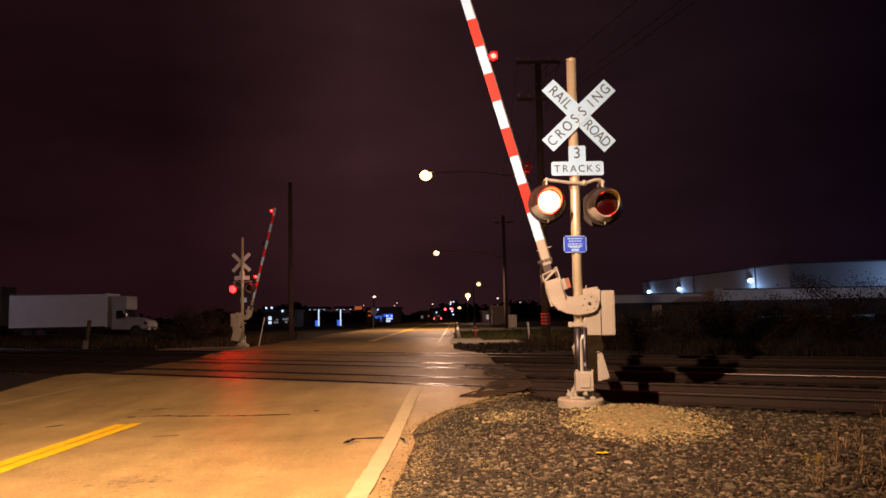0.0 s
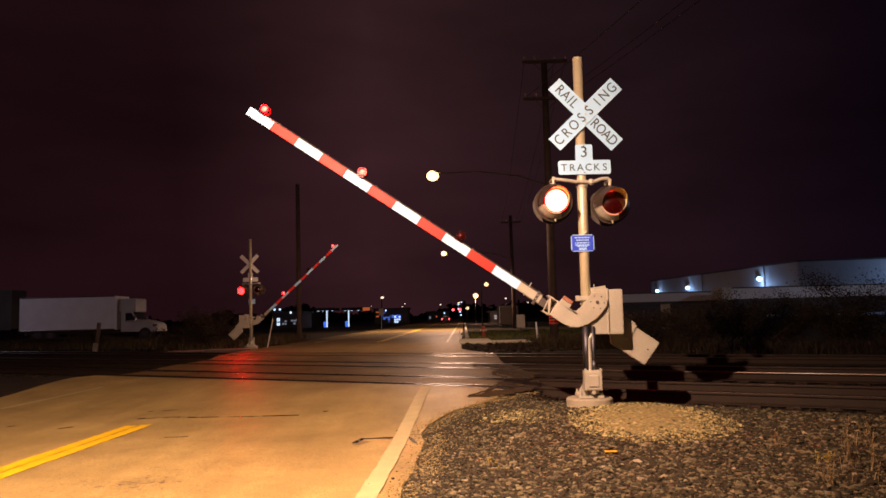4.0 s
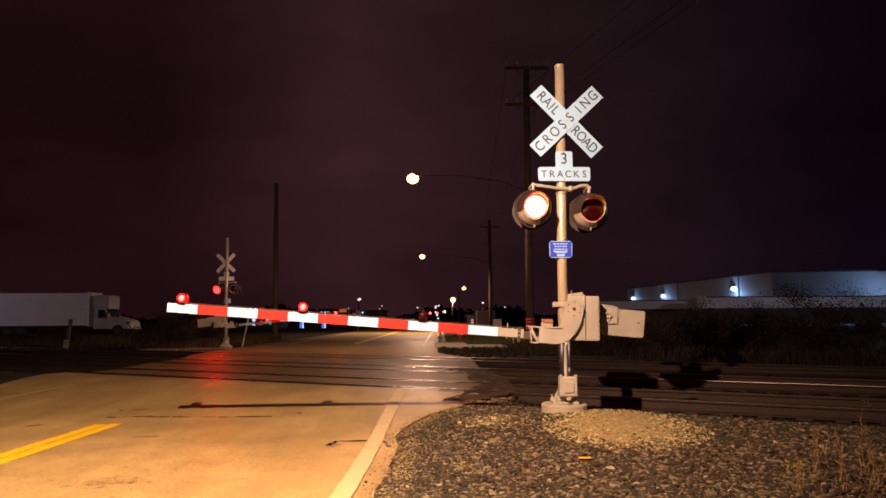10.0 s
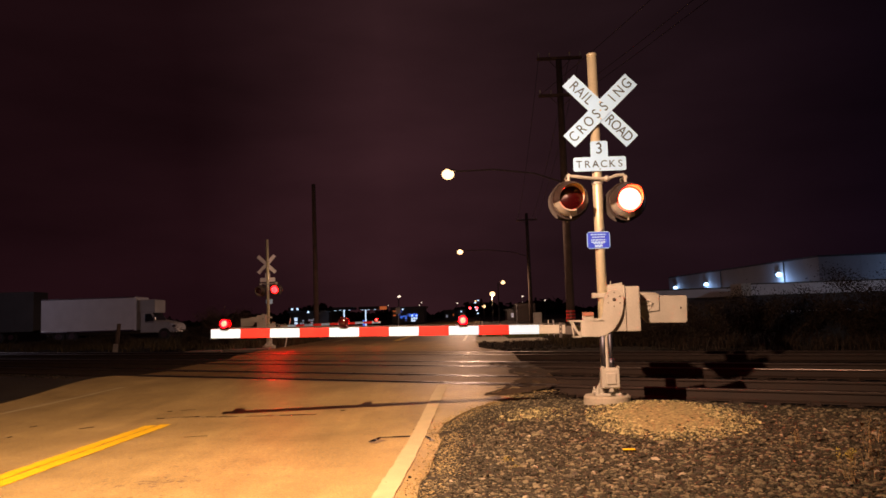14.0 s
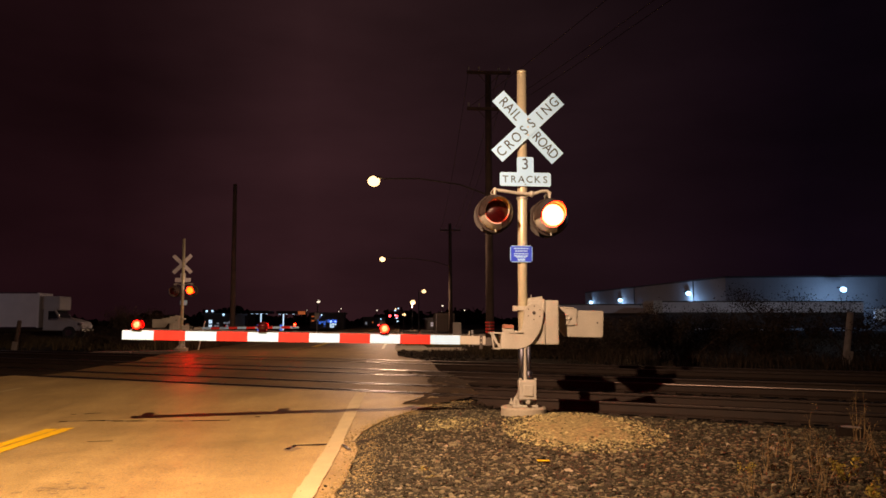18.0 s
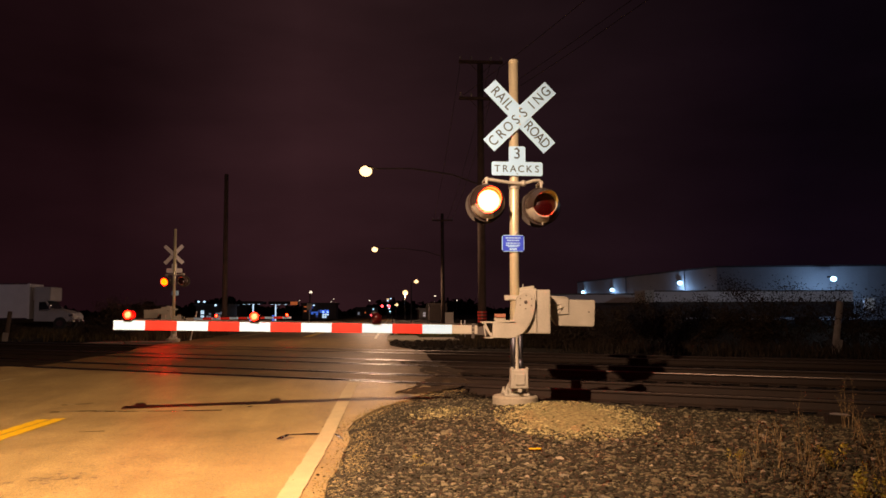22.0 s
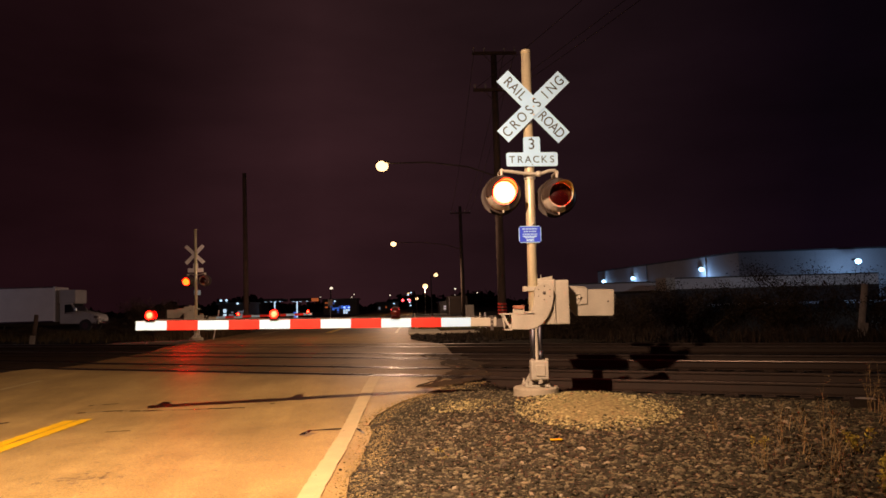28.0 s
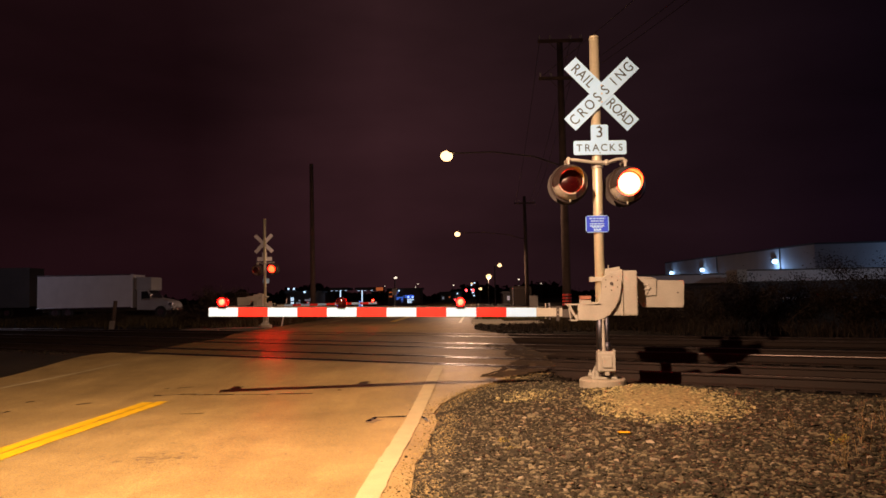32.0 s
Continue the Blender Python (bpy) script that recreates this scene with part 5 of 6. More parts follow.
def lit_canopy(x, y, w, z, label, pumps, signs=()):
    c = thing("fuel_canopy", pose(x, y, 0.2), label, "fuel station", "fuel canopies")
    bm = bmesh.new()
    box(bm, 0, w, 0, 6, z, z + 0.45, 0.03)
    part("canopy_roof", bm, M["building_dark"], c)
    bm = bmesh.new()
    for k in range(4):
        box(bm, w * (k + 0.3) / 4, w * (k + 0.55) / 4, 0.5, 1.4, z - 0.06, z - 0.01, 0.01)
    part("canopy_light", bm, M["shop_white_lit"], c, "cold light panels")
    # posts and pumps glow by themselves, imitating light from the canopy
    for px in pumps:
        bm = bmesh.new()
        box(bm, px - 0.08, px + 0.08, 0.8, 1.1, 0, z, 0.02)
        part("canopy_post", bm, M["shop_white_lit"], c, "post made to glow in place of the canopy's light")
        bm = bmesh.new()
        box(bm, px - 0.60, px - 0.25, 1.2, 1.8, 0, 0.9, 0.04)
        part("fuel_pump", bm, M["shop_blue_lit"], c, "blue pump box made to glow all over")
    for sx, sz in signs:
        bm = bmesh.new()
        box(bm, sx, sx + 1.1, -0.1, 0.1, sz, sz + 0.5, 0.02)
        part("canopy_sign", bm, M["sign_orange_lit"], c, "orange lit sign")


lit_canopy(-21.6, 120, 3.0, 2.65, "dark fuel canopy with cold lamps", [1.7])
lit_canopy(-17.4, 120, 4.2, 2.6, "dark fuel canopy with cold lamps and a small sign", [1.0], [(3.4, 2.5)])


def low_shop(x, y, w, h, label, panes, lamps):
    s = thing("shop_building", pose(x, y, 0.2), label, "shop", "far shops")
    bm = bmesh.new()
    box(bm, 0, w, 0, 8, 0, h, 0.02)
    part("shop_wall", bm, M["building_dark"], s)
    bm = bmesh.new()
    box(bm, -0.3, w + 0.3, -0.3, 8.3, h, h + 0.3, 0.02)
    part("shop_roof", bm, M["roof_dark"], s)
    rng = random.Random(int(w * 100) + int(y))
    for a, b, z0, z1, mat in panes:
        nx, nz = max(1, round((b - a) / 0.42)), max(1, round((z1 - z0) / 0.5))
        for i in range(nx):
            for j in range(nz):
                if nx * nz > 2 and rng.random() < 0.25:
                    continue
                bm = bmesh.new()
                cx, cz = (b - a) / nx, (z1 - z0) / nz
                box(bm, a + i * cx + 0.03, a + (i + 1) * cx - 0.03, -0.08, -0.01, z0 + j * cz + 0.03, z0 + (j + 1) * cz - rng.uniform(0.03, 0.2), 0.01)
                pick = "shop_dim_lit" if rng.random() < 0.3 and mat.startswith("shop") else mat
                part("shop_window", bm, M[pick], s, "lit pane")
    for lx, lz in lamps:
        bm = bmesh.new()
        globe(bm, (lx, -0.5, lz), 0.16)
        part("shop_lamp", bm, M["cold_far_lit"], s, "cold lamp", True)


low_shop(-26.6, 112, 4.4, 2.3, "dark low shop with cold lit windows", [(0.2, 1.2, 0.5, 1.7, "shop_white_lit"), (1.5, 2.2, 0.6, 1.4, "window_lit"), (2.8, 3.9, 0.6, 1.5, "window_lit")], [(0.5, 2.9), (1.3, 2.9), (2.9, 2.4)])
low_shop(-15.2, 150, 6.6, 2.9, "dark low shop with blue and white lit front", [(0.3, 0.9, 1.4, 2.7, "sign_orange_lit"), (1.3, 2.2, 0.9, 2.6, "shop_blue_lit"), (2.2, 3.1, 0.3, 1.6, "shop_blue_lit"), (3.0, 5.2, 1.2, 1.9, "shop_blue_lit"), (3.9, 5.2, 0.2, 1.7, "shop_white_lit")], [(2.3, 2.7)])
low_shop(-5.5, 175, 5.0, 2.2, "dark low building with a few lit panes", [(0.4, 0.9, 0.7, 1.4, "window_lit"), (2.0, 2.3, 1.0, 1.6, "sign_orange_lit")], [(4.0, 2.0)])
low_shop(6.8, 130, 3.4, 1.7, "dark house with two lit windows", [(0.6, 1.1, 0.5, 1.3, "window_lit"), (1.8, 2.3, 0.5, 1.3, "window_lit")], [])
low_shop(-36, 155, 8.0, 2.6, "dark low building among trees", [(1, 1.4, 1, 1.6, "window_lit")], [])


def far_sign():
    s = thing("road_sign", pose(-8.3, 90, 0.2), "small faded sign on a thin post", "sign")
    bm = bmesh.new()
    rod(bm, (0, 0, -0.1), (0, 0, 2.4), 0.035, 0.035, 8)
    part("sign_post", bm, M["galvanised"], s)
    bm = bmesh.new()
    box(bm, -0.28, 0.28, -0.06, -0.04, 1.6, 2.4, 0.01)
    part("sign_panel", bm, M["cabinet_beige"], s)


far_sign()


def traffic_signal():
    s = thing("traffic_signal", pose(3.2, 150, 0.2), "red traffic signals on a dark mast arm", "traffic signal")
    bm = bmesh.new()
    rod(bm, (0, 0, -0.1), (0, 0, 3.6), 0.1, 0.08, 10)
    tube(bm, [(0, 0, 3.3), (-3.0, 0, 3.4)], 0.05, 8)
    part("signal_mast", bm, M["dark_steel"], s)
    for x in (-2.73, -1.38):
        bm = bmesh.new()
        box(bm, x - 0.2, x + 0.2, -0.2, 0.1, 2.2, 3.2, 0.03)
        head = part("signal_head", bm, M["signal_black"], s)
        bm = bmesh.new()
        globe(bm, (x, -0.24, 2.5), 0.24)
        part("signal_lens", bm, M["tail_red_lit"], head, "lit red lens", True)


traffic_signal()


def van(m, label):
    v = thing("van", m, label, "van")
    bm = bmesh.new()
    prism(bm, list(reversed([(0, 0.35), (0.05, 1.9), (0.25, 2.15), (4.6, 2.15), (4.8, 1.9), (4.8, 0.35)])), 0, 1.9, 0.06)
    part("van_body", bm, M["signal_black"], v)
    bm = bmesh.new()
    box(bm, -0.03, 0.03, 1.84, 1.93, 0.4, 2.05, 0.02)
    part("van_trim", bm, M["chrome"], v, "bright edge trim")
    bm = bmesh.new()
    box(bm, 0.3, 1.2, -0.02, 0.01, 1.2, 1.8, 0.02)
    part("van_window", bm, M["glass_dark"], v)
    for x in (0.9, 3.9):
        wheel(v, x, 0.1, 0.34, 0.2)
        wheel(v, x, 1.8, 0.34, 0.2)


van(pose(6.75, 75, 0.24, 0, 0, 90), "dark van parked beside a wooden pole")


def parked_car(m, label, lights):
    c = thing("parked_car", m, label, "car", "cars on the far road")
    bm = bmesh.new()
    prism(bm, list(reversed([(-0.85, 0.3), (-0.9, 0.8), (-0.7, 0.95), (-0.55, 1.4), (0.55, 1.4), (0.7, 0.95), (0.9, 0.8), (0.85, 0.3)])), 0, 4.2, 0.05)
    part("car_body", bm, M["container_dark"], c)
    bm = bmesh.new()
    prism(bm, list(reversed([(-0.6, 0.98), (-0.5, 1.34), (0.5, 1.34), (0.6, 0.98)])), -0.015, 0.01)
    part("car_window", bm, M["glass_dark"], c)
    for x in (-0.65, 0.65):
        bm = bmesh.new()
        globe(bm, (x, -0.04, 0.72), 0.13)
        part("car_light", bm, M[lights], c, "lit car lamp", True)
    for x in (-0.75, 0.75):
        for y in (0.7, 3.4):
            bm = bmesh.new()
            rod(bm, (x - 0.1, y, 0.32), (x + 0.1, y, 0.32), 0.32, 0.32, 14)
            part("tyre", bm, M["rubber"], c)


parked_car(pose(-1.0, 140, 0.24), "dark car with lit tail lamps on the far road", "tail_red_lit")
parked_car(pose(-10.0, 160, 0.24), "dark car with lit headlamps by the shops", "white_far_lit")

# ---- stones ----


def ico():
    p = (1 + 5 ** 0.5) / 2
    v = np.array([(-1, p, 0), (1, p, 0), (-1, -p, 0), (1, -p, 0), (0, -1, p), (0, 1, p), (0, -1, -p), (0, 1, -p), (p, 0, -1), (p, 0, 1), (-p, 0, -1), (-p, 0, 1)], float)
    f = np.array([(0, 11, 5), (0, 5, 1), (0, 1, 7), (0, 7, 10), (0, 10, 11), (1, 5, 9), (5, 11, 4), (11, 10, 2), (10, 7, 6), (7, 1, 8), (3, 9, 4), (3, 4, 2), (3, 2, 6), (3, 6, 8), (3, 8, 9), (4, 9, 5), (2, 4, 11), (6, 2, 10), (8, 6, 7), (9, 8, 1)])
    return v / np.linalg.norm(v[0]), f


def stones(name, xy, size, z, material, label, seed, flat=0.62):
    rng = np.random.default_rng(seed)
    v0, f0 = ico()
    n = len(xy)
    v = v0[None] * rng.uniform(0.72, 1.28, (n, 12, 1))
    v = v * np.stack([rng.uniform(0.8, 1.5, n), rng.uniform(0.7, 1.1, n), rng.uniform(flat * 0.7, flat * 1.3, n)], 1)[:, None]
    # tilt a little, then turn about the upright
    tilt, turn = rng.normal(0, 0.35, n), rng.uniform(0, 2 * np.pi, n)
    ct, st = np.cos(tilt)[:, None], np.sin(tilt)[:, None]
    y, zz = v[..., 1] * ct - v[..., 2] * st, v[..., 1] * st + v[..., 2] * ct
    c, s = np.cos(turn)[:, None], np.sin(turn)[:, None]
    x2, y2 = v[..., 0] * c - y * s, v[..., 0] * s + y * c
    v = np.stack([x2, y2, zz], 2) * size[:, None, None]
    v += np.stack([xy[:, 0], xy[:, 1], z + size * 0.22], 1)[:, None]
    f = f0[None] + 12 * np.arange(n)[:, None, None]
    me = soup(name, v.reshape(-1, 3), f.reshape(-1, 3), material)
    return tagged(new(name, me), label, "gravel", kind="stuff" if n > 2 else "")


# ---- roadside things ----


def cabinet():
    c = thing("utility_cabinet", pose(4.43, 48, ground_at(4.43, 48)), "beige utility cabinet on a post by the road", "cabinet")
    bm = bmesh.new()
    box(bm, -0.26, 0.26, 0, 0.35, 0.45, 1.28, 0.02)
    part("cabinet_body", bm, M["cabinet_beige"], c)
    bm = bmesh.new()
    box(bm, -0.24, 0.24, -0.02, 0.0, 0.5, 1.22, 0.008)
    part("cabinet_door", bm, M["cabinet_beige"], c)
    bm = bmesh.new()
    box(bm, -0.06, 0.06, 0.1, 0.25, -0.1, 0.46, 0.01)
    part("cabinet_post", bm, M["dark_steel"], c)


cabinet()


def stick(name, x, y, h, r, lean, mat, label, category, cap=None):
    s = thing(name, pose(x, y, ground_at(x, y), 0, lean, 0), label, category)
    bm = bmesh.new()
    rod(bm, (0, 0, -0.15), (0, 0, h), r, r * 0.92, 10)
    rod(bm, (0, 0, h), (0, 0, h + r * 0.2), r * 0.92, r * 0.7, 10)
    part("post", bm, M[mat], s)
    if cap:
        bm = bmesh.new()
        box(bm, -cap[0], cap[0], -r - 0.03, -r, cap[1], cap[2], 0.004)
        part("post_plate", bm, M["post_grey"], s, "pale plate on the post")


stick("bollard", 4.54, 40, 0.86, 0.045, -3, "truck_white", "thin white marker post in the grass", "bollard")
stick("marker_post", -8.80, 36.0, 1.48, 0.028, 11.5, "cabinet_beige", "leaning pale fibreglass marker post", "marker post")
stick("wooden_post", -18.4, 39.0, 1.45, 0.11, 6, "pole_wood", "leaning weathered wooden post with a pale foot", "post", (0.13, 0.0, 0.42))
stick("wooden_post", 13.55, 21.6, 1.58, 0.10, 9, "post_grey", "leaning weathered wooden post with a pale plate", "post", (0.13, 0.05, 0.45))


def hydrant():
    h = thing("fire_hydrant", pose(1.87, 44, ground_at(1.87, 44)), "dull red fire hydrant in the grass", "hydrant")
    bm = bmesh.new()
    rod(bm, (0, 0, -0.05), (0, 0, 0.08), 0.15, 0.15, 14)
    rod(bm, (0, 0, 0.05), (0, 0, 0.55), 0.10, 0.10, 14)
    part("barrel", bm, M["hydrant_red"], h)
    bm = bmesh.new()
    globe(bm, (0, 0, 0.56), 0.13, 0, 2, 0.9)
    rod(bm, (0, 0, 0.65), (0, 0, 0.74), 0.03, 0.03, 6)
    part("bonnet", bm, M["hydrant_red"], h, "", True)
    bm = bmesh.new()
    rod(bm, (-0.18, 0, 0.42), (0.18, 0, 0.42), 0.05, 0.05, 10)
    rod(bm, (0, 0, 0.42), (0, -0.18, 0.42), 0.06, 0.06, 10)
    part("nozzle", bm, M["cabinet_beige"], h, "pale outlet caps")


hydrant()


def timber_block(x, y):
    b = thing("timber_block", pose(x, y, ground_at(x, y), 0, 3, -18), "dark timber block with a pale top beside the rails", "timber")
    bm = bmesh.new()
    box(bm, -0.13, 0.13, -0.09, 0.09, -0.04, 0.125, 0.012)
    part("block", bm, M["tie_wood"], b)
    bm = bmesh.new()
    prism(bm, [(-0.10, 0.127), (0.115, 0.127), (0.10, 0.139), (-0.02, 0.146), (-0.09, 0.136)], -0.085, -0.02)
    part("split_top", bm, M["post_grey"], b, "pale piece on top")


timber_block(5.36, 8.55)
stones("pale_stone", np.array([(8.18, 17.6), (8.24, 17.63)]), np.array([0.075, 0.05]), np.array([0.06, 0.06]), M["concrete"], "lone pale stone lying between the rails", 41)

# concrete apron and kerbs beyond the tracks
bm = bmesh.new()
for k, (x0, x1, y0, y1) in enumerate(((0.35, 1.95, 34.2, 37.4), (1.97, 3.6, 33.8, 36.9), (0.4, 1.95, 37.42, 40.6))):
    box(bm, x0, x1, y0, y1, 0.10, 0.262, 0.015)
tagged(part("concrete_apron", bm, M["concrete"]), "pale concrete apron beside the far road", "pavement", kind="structure")
bm = bmesh.new()
box(bm, 0.75, 0.95, 41.0, 130, 0.05, 0.34, 0.02, Matrix.Identity(4))
for v in bm.verts:
    v.co.x += VEER * (v.co.y - 41)
tagged(part("kerb", bm, M["concrete"]), "pale concrete kerb of the far road", "kerb", kind="structure")
bm = bmesh.new()
box(bm, -10.9, -8.9, 33.4, 34.4, 0.0, 0.27, 0.03)
box(bm, -12.6, -10.95, 33.2, 34.5, 0.0, 0.25, 0.03)
tagged(part("concrete_slab", bm, M["old_concrete"]), "broken concrete slab beside the far gate", "pavement", kind="structure")

def make_stones():
    rng = np.random.default_rng(11)
    # shoulder gravel, dense before the mast
    n = 185000
    x, y = rng.uniform(-0.6, 9.0, n), 4.6 + 9.0 * rng.random(n) ** 1.45
    keep = (x > road_right(y) - 0.05 + rng.normal(0, 0.05, n)) & (across(x, y) < -0.55 - 0.4 * rng.random(n)) & (x < 0.75 * y + 1.2) & (rng.random(n) < np.where(y < 8.5, 1.0, 0.95))
    sandy = ((x - 2.34) / 0.82) ** 2 + ((y - 9.12) / 1.08) ** 2
    keep &= rng.random(n) < np.clip(0.05 + 0.95 * sandy ** 1.6, 0, 1)
    x, y = x[keep], y[keep]
    size = np.clip(rng.lognormal(math.log(0.0140), 0.38, len(x)), 0.007, 0.040) * (0.5 + 0.5 * ease(0.05, 0.7, x - road_right(y)))
    bed = stones("gravel", np.stack([x, y], 1), size, ground_z(x, y) + 0.006, M["gravel_stone"], "loose grey and tan crushed stone beside the road", 21, 0.52)
    # the largest loose stones lie on top
    v0, f0 = ico()
    shapes = []
    for k in range(14):
        v = v0 * rng.uniform(0.72, 1.25, (12, 1)) * np.array([rng.uniform(0.9, 1.5), rng.uniform(0.7, 1.0), rng.uniform(0.45, 0.7)])
        shapes.append(soup("stone", v, f0, M["picked_stone"]))
    count = 0
    while count < 300:
        sx, sy = rng.uniform(-0.2, 5.0), rng.uniform(5.2, 9.0)
        if sx < road_right(np.array(sy)) + 0.12 or sx > 0.62 * sy + 0.4 or ((sx - 2.34) / 0.95) ** 2 + ((sy - 9.12) / 1.2) ** 2 < 1:
            continue
        r = float(np.clip(rng.lognormal(math.log(0.022), 0.3), 0.014, 0.042))
        m = pose(sx, sy, ground_at(sx, sy) + 0.008 + r * 0.35, float(rng.normal(0, 14)), float(rng.normal(0, 14)), float(rng.uniform(0, 360))) @ Matrix.Scale(r, 4)
        part("stone", shapes[count % 14], None, bed, at=m)
        count += 1
    # fine pale gravel heaped round the footing
    n = 17000
    x, y = rng.normal(2.32, 0.46, n), rng.normal(9.1, 0.58, n)
    patch = rng.random(n) < 0.05      # a smaller spill beside the footing
    x, y = np.where(patch, rng.normal(0.80, 0.20, n), x), np.where(patch, rng.normal(9.75, 0.22, n), y)
    keep = ((((x - 2.34) / 0.92) ** 2 + ((y - 9.15) / 1.2) ** 2 < 1.1) | patch) & (np.hypot(x - 1.84, y - 10.3) > 0.34)
    x, y = x[keep], y[keep]
    size = np.clip(rng.lognormal(math.log(0.0072), 0.5, len(x)), 0.0035, 0.026)
    stones("fine_gravel", np.stack([x, y], 1), size, ground_z(x, y) + 0.02, M["sand_stone"], "fine pale gravel heaped at the mast footing", 22)
    # strays on the road's edge
    n = 350
    y = rng.uniform(5, 13.6, n)
    x = road_right(y) - rng.normal(0, 0.16, n) + 0.06
    size = np.clip(rng.lognormal(math.log(0.0062), 0.45, n), 0.003, 0.02)
    stones("stray_gravel", np.stack([x, y], 1), size, np.where(x < road_right(y), road_z(x, y) + 0.003, ground_z(x, y)), M["gravel_stone"], "stray stones on the road edge", 23)
    # grit that blurs the edge of the asphalt
    n = 9500
    y = rng.uniform(4.6, 13.4, n)
    x = road_right(y) + rng.normal(0.12, 0.10, n)
    size = np.clip(rng.lognormal(math.log(0.0058), 0.4, n), 0.003, 0.016)
    stones("road_edge_grit", np.stack([x, y], 1), size, np.where(x < road_right(y), road_z(x, y) + 0.002, ground_z(x, y) + 0.002), M["grit"], "fine tan grit along the asphalt edge", 26)
    # rubble and dirt clods beside the far rails
    n = 2600
    x = rng.uniform(0.3, 6.5, n)
    y = rng.uniform(26.5, 34.0, n)
    keep = (across(x, y) > 12.4) & (x > road_right(y) + 0.05)
    x, y = x[keep], y[keep]
    size = np.clip(rng.lognormal(math.log(0.035), 0.55, len(x)), 0.012, 0.13)
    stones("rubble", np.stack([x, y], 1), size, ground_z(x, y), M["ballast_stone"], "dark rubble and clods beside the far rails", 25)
    # ballast between the ties
    n = 34000
    x = np.concatenate([rng.uniform(1.2, 15, n * 3 // 4), rng.uniform(-24, -10.0, n // 4)])
    u = rng.uniform(-1.1, 12.6, len(x))
    y = u + NEAR_RAIL - SKEW * x
    keep = ((x > road_right(y) + 0.05) | (x < road_left(y) - 0.05)) & (y > 2)
    for t in TRACKS:
        for d in (0.0, GAUGE):
            keep &= np.abs(u - t - d) > 0.10
    x, y = x[keep], y[keep]
    size = np.clip(rng.lognormal(math.log(0.030), 0.3, len(x)), 0.015, 0.06)
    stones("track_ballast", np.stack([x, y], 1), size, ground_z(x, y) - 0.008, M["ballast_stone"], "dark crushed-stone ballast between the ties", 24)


make_stones()


def sand_heap():
    vs, fs = [], []
    rings, n = 12, 72
    for j in range(rings + 1):
        for i in range(n):
            a = 2 * math.pi * i / n
            edge = 1 + 0.30 * noise.noise((math.cos(a) * 1.7, math.sin(a) * 1.7, 0.3)) + 0.20 * noise.noise((math.cos(a) * 6, math.sin(a) * 6, 2.3))
            k = j / rings
            x, y = 2.34 + 0.90 * k * edge * math.cos(a), 9.15 + 1.15 * k * edge * math.sin(a)
            z = ground_at(x, y) + 0.035 * (1 - k ** 2) + 0.010 * noise.noise((x * 6, y * 6, 0)) - 0.02 * k ** 6 + 0.006
            vs.append((x, y, z))
    for j in range(rings):
        for i in range(n):
            a, b = j * n + i, j * n + (i + 1) % n
            fs.append((a, b, b + n, a + n))
    me = soup("sand_heap", vs, fs, M["sand"])
    tagged(new("sand_heap", me), "pale sandy gravel heaped at the mast footing", "sand", kind="stuff")


sand_heap()

# ---- plants ----


def blades(name, clumps, height, width, material, seed, label, spread=0.12, count=14, seeds=False):
    """Clumps of thin tapering blades as one mesh: clumps are (x, y, z)."""
    rng = np.random.default_rng(seed)
    vs, fs = [], []
    for cx, cy, cz in clumps:
        for _ in range(count):
            x, y = cx + rng.normal(0, spread), cy + rng.normal(0, spread)
            h = height * rng.uniform(0.5, 1.25)
            w = width * rng.uniform(0.6, 1.4)
            ang = rng.uniform(0, 2 * math.pi)
            lean = rng.normal(0, 0.28, 2)
            dx, dy = math.cos(ang) * w, math.sin(ang) * w
            b = len(vs)
            for k, t in enumerate((0, 0.45, 0.8)):
                ox, oy = lean[0] * h * t * t, lean[1] * h * t * t
                s = 1 - 0.55 * t
                vs += [(x + ox - dx * s, y + oy - dy * s, cz + h * t), (x + ox + dx * s, y + oy + dy * s, cz + h * t)]
            vs.append((x + lean[0] * h, y + lean[1] * h, cz + h))
            fs += [(b, b + 1, b + 3, b + 2), (b + 2, b + 3, b + 5, b + 4), (b + 4, b + 5, b + 6)]
            if seeds and rng.random() < 0.6:
                for k in range(5):
                    t = rng.uniform(0.6, 1.0)
                    px, py, pz = x + lean[0] * h * t * t + rng.normal(0, 0.012), y + lean[1] * h * t * t + rng.normal(0, 0.012), cz + h * t
                    b = len(vs)
                    r = rng.uniform(0.006, 0.016)
                    vs += [(px - r, py, pz), (px, py - r, pz + r), (px + r, py, pz), (px, py + r, pz - r)]
                    fs += [(b, b + 1, b + 2), (b, b + 2, b + 3)]
    me = soup(name, vs, fs, material)
    return tagged(new(name, me), label, "grass", kind="stuff")


_g = np.random.default_rng(8)


def scatter(n, x0, x1, y0, y1, ok=None):
    out = []
    while len(out) < n:
        x, y = _g.uniform(x0, x1), _g.uniform(y0, y1)
        if ok is None or ok(x, y):
            out.append((x, y, ground_at(x, y)))
    return out


